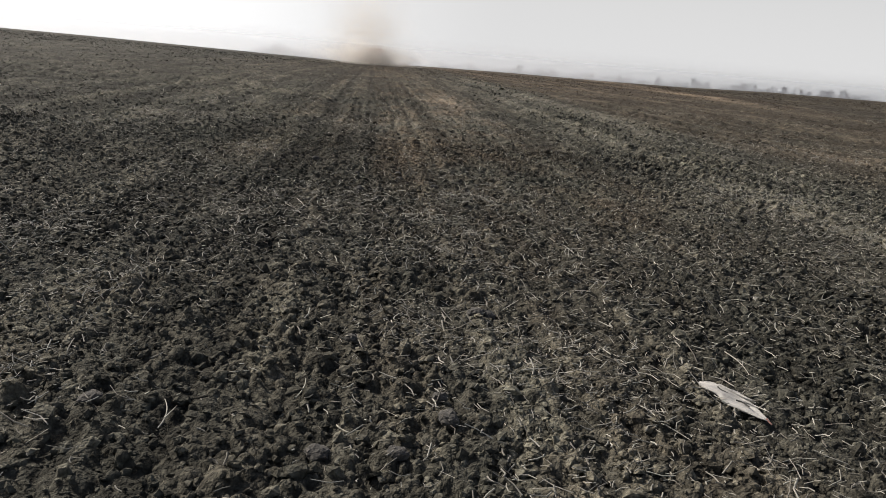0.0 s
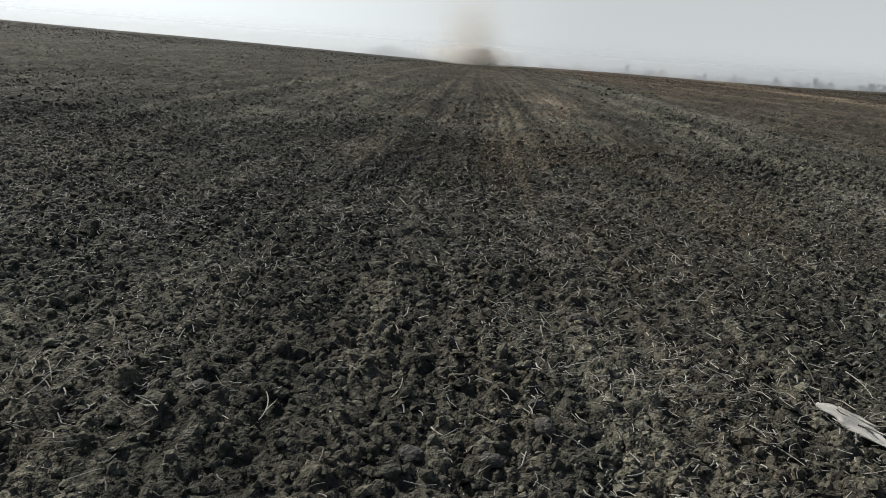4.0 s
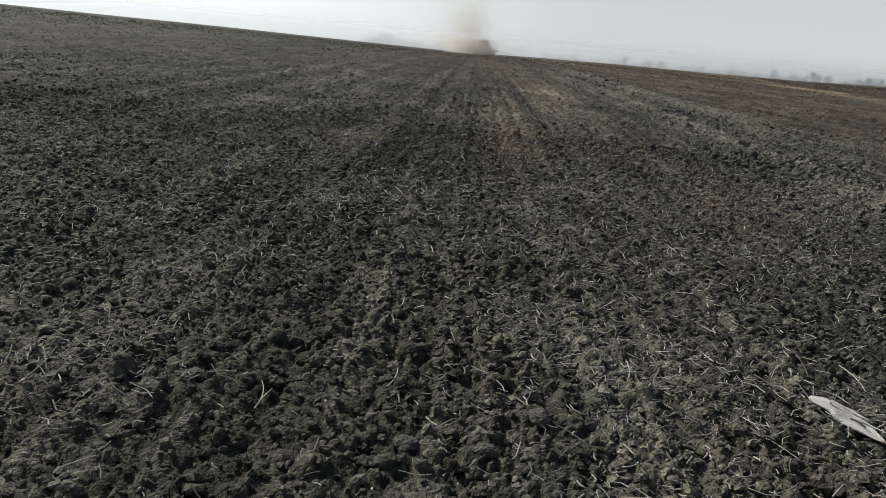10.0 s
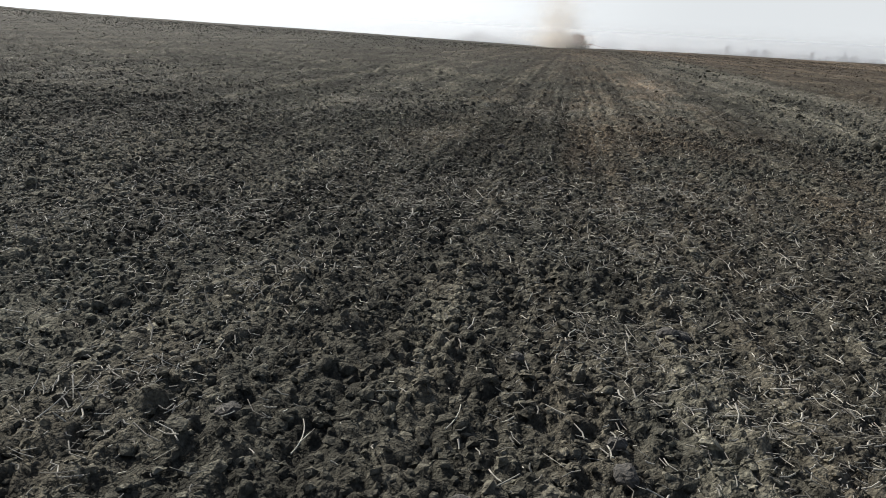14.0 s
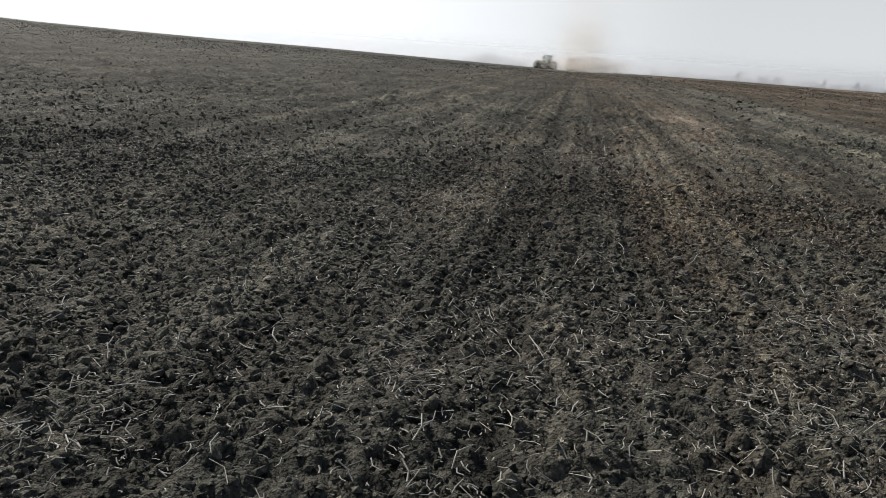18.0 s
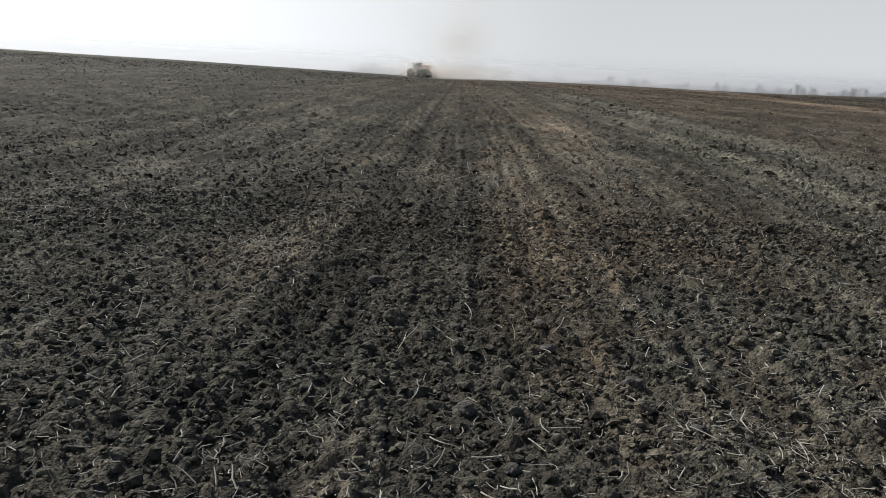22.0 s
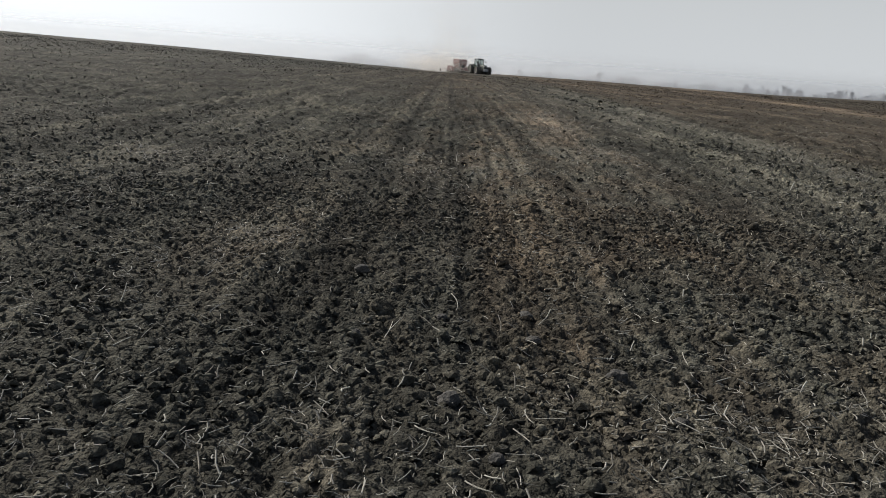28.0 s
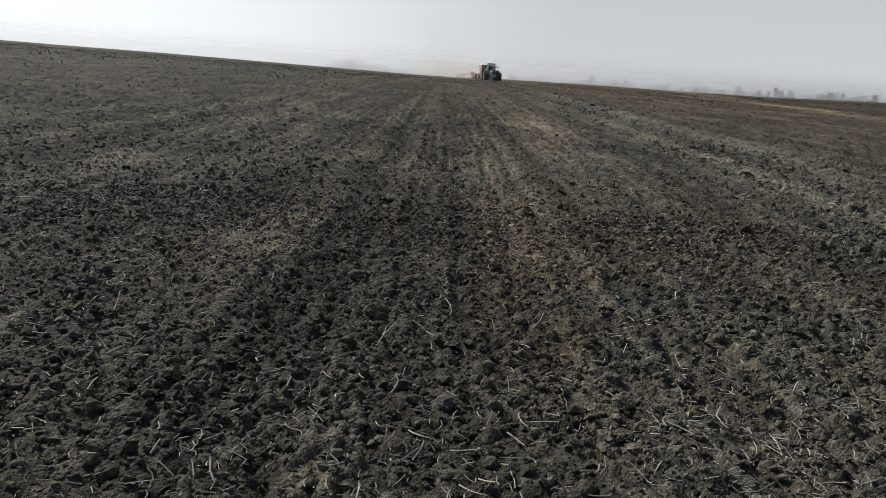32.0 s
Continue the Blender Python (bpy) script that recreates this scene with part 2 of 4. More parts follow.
# ---- noise on arrays ----
def chance(ix, iy, seed):
    h = (ix.astype(np.int64) * 374761393 + iy.astype(np.int64) * 668265263 + seed * 974634777) & 0xFFFFFFFF
    h = ((h ^ (h >> 13)) * 1274126177) & 0xFFFFFFFF
    h = ((h ^ (h >> 16)) * 2246822519) & 0xFFFFFFFF
    return ((h ^ (h >> 15)) & 0xFFFFFF) / float(0x1000000)


def value_noise(x, y, seed):
    ix, iy = np.floor(x), np.floor(y)
    fx, fy = x - ix, y - iy
    fx, fy = fx * fx * (3 - 2 * fx), fy * fy * (3 - 2 * fy)
    a, b = chance(ix, iy, seed), chance(ix + 1, iy, seed)
    c, d = chance(ix, iy + 1, seed), chance(ix + 1, iy + 1, seed)
    return (a + (b - a) * fx) * (1 - fy) + (c + (d - c) * fx) * fy


def lumps(x, y, cell, seed, share):
    """Rounded clods, one at most to a cell: their height in cells."""
    wx = x / cell + 0.35 * value_noise(x / cell * 1.7, y / cell * 1.7, seed + 5)
    wy = y / cell + 0.35 * value_noise(x / cell * 1.7, y / cell * 1.7, seed + 6)
    ix, iy, high = np.floor(wx), np.floor(wy), np.zeros_like(x)
    for dx in (-1, 0, 1):
        for dy in (-1, 0, 1):
            jx, jy = ix + dx, iy + dy
            cx, cy = jx + chance(jx, jy, seed), jy + chance(jx, jy, seed + 1)
            rad = 0.30 + 0.42 * chance(jx, jy, seed + 2)
            d2 = ((wx - cx) ** 2 + (wy - cy) ** 2) / rad**2
            top = rad * np.sqrt(np.clip(1 - d2, 0, 1)) * (0.5 + 0.7 * chance(jx, jy, seed + 3))
            high = np.maximum(high, np.where(chance(jx, jy, seed + 4) < share, top, 0))
    return high


# ---- the lie of the land ----
CREST = 222.0  # metres to the brow of the field
BROW = [(-180, -0.6), (-60, 0.2), (-42, -0.1), (-36, -0.42), (-30, -0.59), (-24, -0.71), (-18, -0.78), (-12, -0.90), (-6, -1.01), (0, -1.10),
        (6, -0.98), (12, -0.91), (18, -0.90), (24, -0.83), (30, -0.62), (42, -0.5), (70, -0.4), (180, -0.6)]


def land(x, y):
    """The height of the field without its clods: it sinks a little to a brow, and behind that on into a wide valley."""
    x, y = np.asarray(x, float), np.asarray(y, float)
    r = np.hypot(x, y - 3)
    brow = np.interp(np.degrees(np.arctan2(x, y - 3)), *zip(*BROW))
    top = 1.55 + CREST * np.tan(np.radians(brow))
    near = top * (np.minimum(r, CREST) / CREST) ** 1.4
    past = np.maximum(r - CREST, 0)
    return near - 0.026 * past * past / (past + 25)


# thick spots of straw: x, y and half-width
SPOTS = [(0.52, 4.15, 0.33), (-1.45, 3.1, 0.28), (-2.35, 5.9, 0.45), (-0.3, 7.85, 0.4), (-0.55, 8.1, 0.4), (-0.05, 8.0, 0.25), (1.5, 8.2, 0.5), (-1.0, 7.1, 0.3),
         (-3.3, 15.8, 0.9), (-3.5, 12.9, 0.7), (5.6, 9.6, 1.0), (1.9, 9.0, 0.5), (1.35, 3.6, 0.4), (-2.27, 5.9, 0.45), (0.8, 7.2, 0.35), (1.8, 8.25, 0.4), (-3.66, 13.7, 0.6), (5.25, 7.0, 0.5), (5.3, 8.5, 0.5), (-1.4, 4.6, 0.35), (0.8, 6.2, 0.4), (-1.25, 11.5, 0.5)]


def swath(x, y):
    """How much of the raw, lumpy strip along the last pass lies at a place."""
    mid = 5.3 + 0.065 * y + 0.35 * np.sin(y * 0.35) + 0.5 * (value_noise(x * 0, y * 0.5, 21) - 0.5)
    return np.exp(-(np.abs((x - mid - 0.2) / (1.45 + 0.014 * y)) ** 3)) * np.clip((y - 6) / 4, 0, 1) * np.clip((95 - y) / 50, 0, 1)


def streak(x, y):
    """The pale and dark lines that the drill rows draw along the field, 0 to 1."""
    along = x - 0.028 * y
    wander = 0.12 * value_noise(along * 0 + 3, y * 0.25, 46)
    fine = value_noise((along + wander) * 8.5, y * 0.05, 47)
    wide = value_noise((along + wander) * 2.1 + 5, y * 0.035, 48)
    return np.clip(0.62 * fine + 0.36 * wide + 0.22 * (value_noise(x * 1.3, y * 0.8, 49) - 0.5), 0, 1)


def litter(x, y):
    """The share of straw on the ground, 0 to 1."""
    patch = np.clip(value_noise(x * 0.55 + 3, y * 0.30, 41) * 1.6 - 0.70, 0, 1) * value_noise(x * 2.1, y * 1.3, 42)
    band = np.clip(streak(x, y) * 1.5 - 0.6, 0, 1) * (0.35 + 0.65 * value_noise(x * 1.7, y * 0.9, 43))
    heap = 1.3 * np.exp(-(((x - 1.05 - 0.095 * y) / 0.95) ** 2) - ((y - 28.0) / 6.0) ** 2)
    side = 0.14 * np.clip((x + 0.3) / 1.5, 0, 1) * np.clip(1.5 - y / 30, 0, 1) + 0.22 * np.clip((x + 0.2) / 0.8, 0, 1) * np.clip(1.6 - y / 6, 0, 1) * value_noise(x * 2.4, y * 2.0, 57)
    rim = 0.6 * np.exp(-(((x - 6.75 - 0.065 * y) / 0.6) ** 2)) * np.clip(value_noise(x * 0.9, y * 0.35, 40) * 2.2 - 0.7, 0, 1) * np.clip((y - 7) / 3, 0, 1) * np.clip((50 - y) / 20, 0, 1)
    spot = 0.0
    for cx, cy, w in SPOTS:
        spot = np.maximum(spot, np.exp(-(((x - cx) / w) ** 2) - ((y - cy) / (1.3 * w)) ** 2))
    return np.clip(0.75 * patch + 0.3 * band + side + 0.75 * heap * value_noise(x * 3, y * 2, 44) + 0.22 * swath(x, y) * value_noise(x * 1.6, y, 45) + rim + 1.1 * spot * value_noise(x * 6, y * 5, 50), 0, 1)


def drill_rows(x, y):
    """The ridges between the drill's furrows, -1 to 1, clearest along the last pass."""
    along = x - 0.028 * y + 0.05 * np.sin(y * 0.21) + 0.06 * value_noise(x * 0, y * 0.6, 9)
    clear = np.exp(-(((along - 0.3) / 2.2) ** 2)) * (0.35 + 0.65 * value_noise(along * 0.8, y * 0.10, 7)) + 0.3 * value_noise(along * 0.4, y * 0.05, 10)
    return np.sin(along * 2 * math.pi / 0.20 + 1.5 * value_noise(x * 0.8, y * 0.3, 13)) * clear * np.clip(1.3 - y / 90, 0, 1)


# across the drill's rows: distance from the middle of the last pass, paleness, brownness
BANDS = [(-9, 0.46, 0.06), (-8.2, 0.58, 0.08), (-7.6, 0.42, 0.05), (-6.7, 0.50, 0.08), (-6.2, 0.60, 0.08), (-5.7, 0.40, 0.05), (-4.9, 0.48, 0.08), (-4.5, 0.60, 0.12), (-4.1, 0.43, 0.05), (-3.4, 0.50, 0.08), (-3.0, 0.60, 0.12), (-2.6, 0.50, 0.08), (-2.2, 0.40, 0.28),
         (-1.9, 0.50, 0.40), (-1.55, 0.54, 0.55), (-1.3, 0.48, 0.40), (-1.15, 0.32, 0.30), (-0.75, 0.30, 0.28), (-0.60, 0.54, 0.50), (-0.36, 0.56, 0.50),
         (-0.24, 0.34, 0.32), (0.02, 0.32, 0.32), (0.16, 0.50, 0.75), (0.50, 0.49, 0.95), (0.57, 0.22, 0.5), (0.66, 0.49, 0.95), (0.85, 0.47, 0.9),
         (0.93, 0.30, 0.45), (1.05, 0.50, 0.80), (1.8, 0.50, 0.75), (3.0, 0.53, 0.65), (4.2, 0.45, 0.2), (6.0, 0.45, 0.1)]


def bands(x, y):
    """Paleness and brownness of the strips that the passes have left."""
    along = x - 0.028 * y
    along = along + 0.16 * (value_noise(along * 1.1, y * 0.35, 71) - 0.5) + 0.07 * (value_noise(along * 4, y * 1.6, 72) - 0.5)
    at, pale, brown = zip(*BANDS)
    return 0.46 + 0.72 * (np.interp(along, at, pale) - 0.46), 0.68 * np.interp(along, at, brown)


def ground_tones(x, y):
    """Straw share, brownness and paleness of the soil at a place."""
    bare = np.clip((x - 7.6 - 0.05 * y) / 1.2, 0, 1) * np.clip((y - 8) / 8, 0, 1)
    rows, raw = drill_rows(x, y), swath(x, y)
    pale, brown = bands(x, y)
    patchy = np.clip(2.4 * (0.5 * value_noise(x * 1.3, y * 0.5, 52) + 0.5 * value_noise(x * 4.5, y * 2.0, 53)) - 0.55, 0, 1.3)
    # the strip of moist soil turned up last, and the drier start of the way
    moist = np.exp(-(((x - 0.028 * y + 1.55) / 0.75) ** 4) - ((y - 8.4) / 2.1) ** 4)
    pale = pale - 0.16 * moist + 0.13 * np.clip((5.6 - y) / 1.5, 0, 1) * np.clip(1.0 - x, -0.8, 1)
    brown = brown * (1 - 0.75 * moist)
    late = 0.45 + 0.55 * np.clip((y - 4) / 5, 0, 1)
    # the neighbouring field on the right and the one up the slope on the left
    edge = x - 16.5 - 0.287 * y
    wide = 0.6 + 0.02 * y
    verge = np.exp(-(((edge + 1.6 * wide) / wide) ** 2)) * np.clip((y - 30) / 30, 0, 1)
    ditch = np.exp(-(((edge - 0.3 * wide) / (0.6 * wide)) ** 2)) * np.clip((y - 30) / 30, 0, 1)
    next_field = np.clip((edge - wide) / wide, 0, 1) * np.clip((y - 20) / 20, 0, 1)
    upper = np.clip((-x - 40 - 0.17 * y) / 6, 0, 1) * np.clip((y - 50) / 20, 0, 1)
    lines = np.clip(2.2 * value_noise((x - 0.028 * y) * 0.55, y * 0.012, 91) - 1.2, 0, 1)
    col = np.zeros((*x.shape, 4), np.float32)
    ochre = np.exp(-(((x - 1.05 - 0.095 * y) / 0.85) ** 2) - ((y - 28.0) / 6.5) ** 2) * np.clip(2.4 * value_noise(x * 2, y * 0.9, 55) - 0.2, 0, 1)
    col[..., 0] = np.clip(litter(x, y) * 0.50 * np.clip(y / 13, 0.3, 1) + 0.62 * ochre + bare * 0.30 * lines + 0.30 * verge, 0, 1)
    col[..., 1] = np.clip(brown * late * patchy * (1 - 0.95 * raw) * (1 - bare) + 0.2 * ochre + 0.35 * np.clip((y - 25) / 50, 0, 1) * np.clip((x + 14) / 10, 0, 1) * (1 - raw) + bare * (0.5 - 0.3 * next_field) * (0.6 + 0.5 * patchy), 0, 1)
    clear = np.clip(1.35 - np.abs(x - 0.028 * y) / 20, 0.7, 1)
    col[..., 2] = np.clip(pale + 0.68 * clear * (streak(x, y) - 0.47) + (0.05 + 0.10 * np.clip((y - 7) / 10, 0, 1)) * rows + 0.26 * (value_noise(x * 0.7, y * 0.33, 56) - 0.5) + 0.30 * (value_noise(x * 3.1, y * 1.1, 58) - 0.5)
                          + 0.22 * raw + 0.04 * bare + -0.03 * np.clip((y - 8) / 40, 0, 1) + 0.16 * verge - 0.30 * ditch - 0.10 * next_field + 0.12 * upper + 0.22 * bare * (lines - 0.3), 0, 1)
    col[..., 3] = 1
    return col


def relief(x, y, step):
    """The clods and furrows; step: the distance of the points there, below which nothing is drawn."""
    along = x - 0.028 * y
    calm = np.clip(1.2 - step / 1.6, 0, 1)
    pale, _ = bands(x, y)
    furrow = 0.035 * (streak(x, y) - 0.45) + 0.007 * drill_rows(x, y) + 0.10 * (pale - 0.48) * np.exp(-((along / 3.0) ** 2))
    raw = 1 + 0.9 * swath(x, y)
    high = 0.05 * (value_noise(x * 0.9, y * 0.9, 11) - 0.5)
    tall = np.zeros_like(x)
    rough = 0.65 + 0.7 * value_noise(x * 2.3, y * 2.3, 12)
    for cell, gain, seed, share in ((0.052, 1.1, 31, 0.85), (0.078, 1.0, 36, 0.5), (0.12, 0.75, 51, 0.22), (0.19, 0.45, 61, 0.06)):
        tall = np.maximum(tall, lumps(x, y, cell, seed, share) * cell * gain * raw * rough * np.clip(1.7 - 1.0 * step / cell, 0, 1))
    for cell, gain, seed, share in ((0.13, 0.80, 73, 0.55), (0.24, 0.70, 74, 0.55), (0.5, 0.34, 76, 0.45), (1.0, 0.17, 81, 0.5)):
        tall = np.maximum(tall, lumps(x, y, cell, seed, share) * cell * gain * np.clip(1.7 - step / cell, 0, 1) * np.clip(step / (0.3 * cell) - 0.6, 0, 1))
    grit = np.clip(step - 0.04, 0, 0.5) * 0.16 * (chance(np.floor(x * 997), np.floor(y * 991), 83) - 0.5)
    return (high + furrow + tall + grit) * calm - 0.03


def ground():
    ys = [-4000, -2000, -1000, -500, -250, -120, -60, -30, -18, -13, -10, -8.5, -7.5, *np.arange(-6.8, 1.65, 0.07)]
    y = 1.7
    while y < 4200:
        ys.append(y)
        y += 0.026 if y < 11 else 0.026 * (y / 11) ** 1.75
    ys = np.array(ys)
    inner = np.linspace(-1, 1, 541)
    inner = 0.62 * inner + 0.38 * inner**3
    out = np.array([1.03, 1.08, 1.18, 1.4, 1.9, 3, 6, 14, 40, 120, 400, 1000])
    u = np.r_[-out[::-1], inner, out]
    half = 0.80 * np.maximum(ys, 1.5) + 1.0
    half = np.where(ys < 1.5, 2.2 + 1.1 * np.clip(1.5 - ys, 0, 9), half)
    x = half[:, None] * u[None]
    x = np.clip(x, -4200, 4200)
    yy = np.repeat(ys[:, None], len(u), 1)
    step = np.maximum(np.gradient(ys)[:, None], np.gradient(x, axis=1))
    z = land(x, yy) + relief(x, yy, step)
    rows, cols = x.shape
    me = bpy.data.meshes.new("ground")
    co = np.stack([x, yy, z], -1).reshape(-1, 3).astype(np.float32)
    i = np.arange((rows - 1) * cols).reshape(rows - 1, cols)[:, :-1].ravel()
    quads = np.stack([i, i + 1, i + 1 + cols, i + cols], 1).astype(np.int32)
    me.vertices.add(len(co))
    me.vertices.foreach_set("co", co.ravel())
    me.loops.add(quads.size)
    me.loops.foreach_set("vertex_index", quads.ravel())
    me.polygons.add(len(quads))
    me.polygons.foreach_set("loop_start", np.arange(0, quads.size, 4, dtype=np.int32))
    me.polygons.foreach_set("use_smooth", np.ones(len(quads), bool))
    me.update()
    col = ground_tones(x, yy)
    me.color_attributes.new("litter", "FLOAT_COLOR", "POINT").data.foreach_set("color", col.ravel())
    me.materials.append(SOIL)
    tagged(new("ground", me), "dark tilled field soil with clods and scattered straw", "field", kind="structure")


ground()


def at_ground(x, y):
    return float(land(x, y) + relief(np.array([float(x)]), np.array([float(y)]), np.array([0.02]))[0])


# ---- helpers for things ----
def part(name, bm, mat, parent=None, label="", smooth=False):
    me = bpy.data.meshes.new(name)
    bm.normal_update()
    bm.to_mesh(me)
    bm.free()
    for f in me.polygons:
        f.use_smooth = smooth
    me.materials.append(mat)
    ob = new(name, me)
    ob.parent = parent
    if label:
        tagged(ob, label)
    return ob


def empty(name, m=None):
    ob = new(name)
    ob.empty_display_size = 0.3
    if m is not None:
        ob.matrix_world = m
    return ob


def box(bm, x0, x1, y0, y1, z0, z1, bevel=0.03, taper=(1, 1), shift=(0, 0)):
    """A bevelled block; taper and shift widen and move its top."""
    cx, cy = (x0 + x1) / 2, (y0 + y1) / 2
    vs = []
    for z, (kx, ky), (sx, sy) in ((z0, (1, 1), (0, 0)), (z1, taper, shift)):
        for x, y in ((x0, y0), (x1, y0), (x1, y1), (x0, y1)):
            vs.append(bm.verts.new((cx + (x - cx) * kx + sx, cy + (y - cy) * ky + sy, z)))
    fs = [bm.faces.new([vs[i] for i in f]) for f in ((3, 2, 1, 0), (4, 5, 6, 7), (0, 1, 5, 4), (1, 2, 6, 5), (2, 3, 7, 6), (3, 0, 4, 7))]
    if bevel:
        edges = {e for f in fs for e in f.edges}
        bmesh.ops.bevel(bm, geom=list(edges), offset=bevel, segments=2, affect="EDGES", profile=0.6)
    return bm


def rod(bm, a, b, r0, r1=None, sides=8):
    """A tapered round bar from a to b."""
    a, b = Vector(a), Vector(b)
    r1 = r0 if r1 is None else r1
    q = (b - a).to_track_quat("Z", "Y")
    rings = []
    for c, r in ((a, r0), (b, r1)):
        rings.append([bm.verts.new(c + q @ Vector((r * math.cos(2 * math.pi * k / sides), r * math.sin(2 * math.pi * k / sides), 0))) for k in range(sides)])
    for k in range(sides):
        bm.faces.new((rings[0][k], rings[0][(k + 1) % sides], rings[1][(k + 1) % sides], rings[1][k]))
    bm.faces.new(rings[0][::-1])
    bm.faces.new(rings[1])
    return bm


def lathe(bm, profile, sides=32, axis="X"):
    """A body turned round an axis: profile of (along, radius)."""
    rings = []
    for along, r in profile:
        ring = []
        for k in range(sides):
            c, s = r * math.cos(2 * math.pi * k / sides), r * math.sin(2 * math.pi * k / sides)
            ring.append(bm.verts.new((along, c, s) if axis == "X" else (c, s, along)))
        rings.append(ring)
    for p, q in zip(rings, rings[1:]):
        for k in range(sides):
            bm.faces.new((p[k], p[(k + 1) % sides], q[(k + 1) % sides], q[k]))
    bm.faces.new(rings[0][::-1])
    bm.faces.new(rings[-1])
    bmesh.ops.recalc_face_normals(bm, faces=bm.faces)
    return bm


B = bmesh.new


# ---- the tractor ----
def wheel(parent, x, y, radius, width, name="wheel", rim=RIM):
    """A lugged tyre on a dished rim; turns about its own axle."""
    w = empty(name)
    w.parent = parent
    w.location = (x, y, radius)
    h, r = width / 2, radius
    bm = lathe(B(), [(-h * 0.8, r * 0.56), (-h, r * 0.66), (-h * 0.98, r * 0.86), (-h * 0.8, r * 0.94), (h * 0.8, r * 0.94), (h * 0.98, r * 0.86), (h, r * 0.66), (h * 0.8, r * 0.56)], 36)
    for k in range(20):
        for side in (-1, 1):
            a = 2 * math.pi * (k + (0.5 if side > 0 else 0)) / 20
            lug = box(B(), 0, side * h * 0.92, -0.035, 0.035, r * 0.92, r, 0.0) if side > 0 else box(B(), side * h * 0.92, 0, -0.035, 0.035, r * 0.92, r, 0.0)
            lug.transform(Matrix.Rotation(a, 4, "X"))
            tmp = bpy.data.meshes.new("tmp")
            lug.to_mesh(tmp)
            lug.free()
            bm.from_mesh(tmp)
            bpy.data.meshes.remove(tmp)
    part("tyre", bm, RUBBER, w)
    part("rim", lathe(B(), [(-h * 0.5, r * 0.55), (-h * 0.35, r * 0.5), (-h * 0.1, r * 0.2), (h * 0.1, r * 0.2), (h * 0.35, r * 0.5), (h * 0.5, r * 0.55)], 28), rim, w)
    part("hub", lathe(B(), [(-h * 0.55, r * 0.12), (-h * 0.5, r * 0.15), (h * 0.5, r * 0.15), (h * 0.55, r * 0.12)], 16), CHARCOAL, w)
    return w


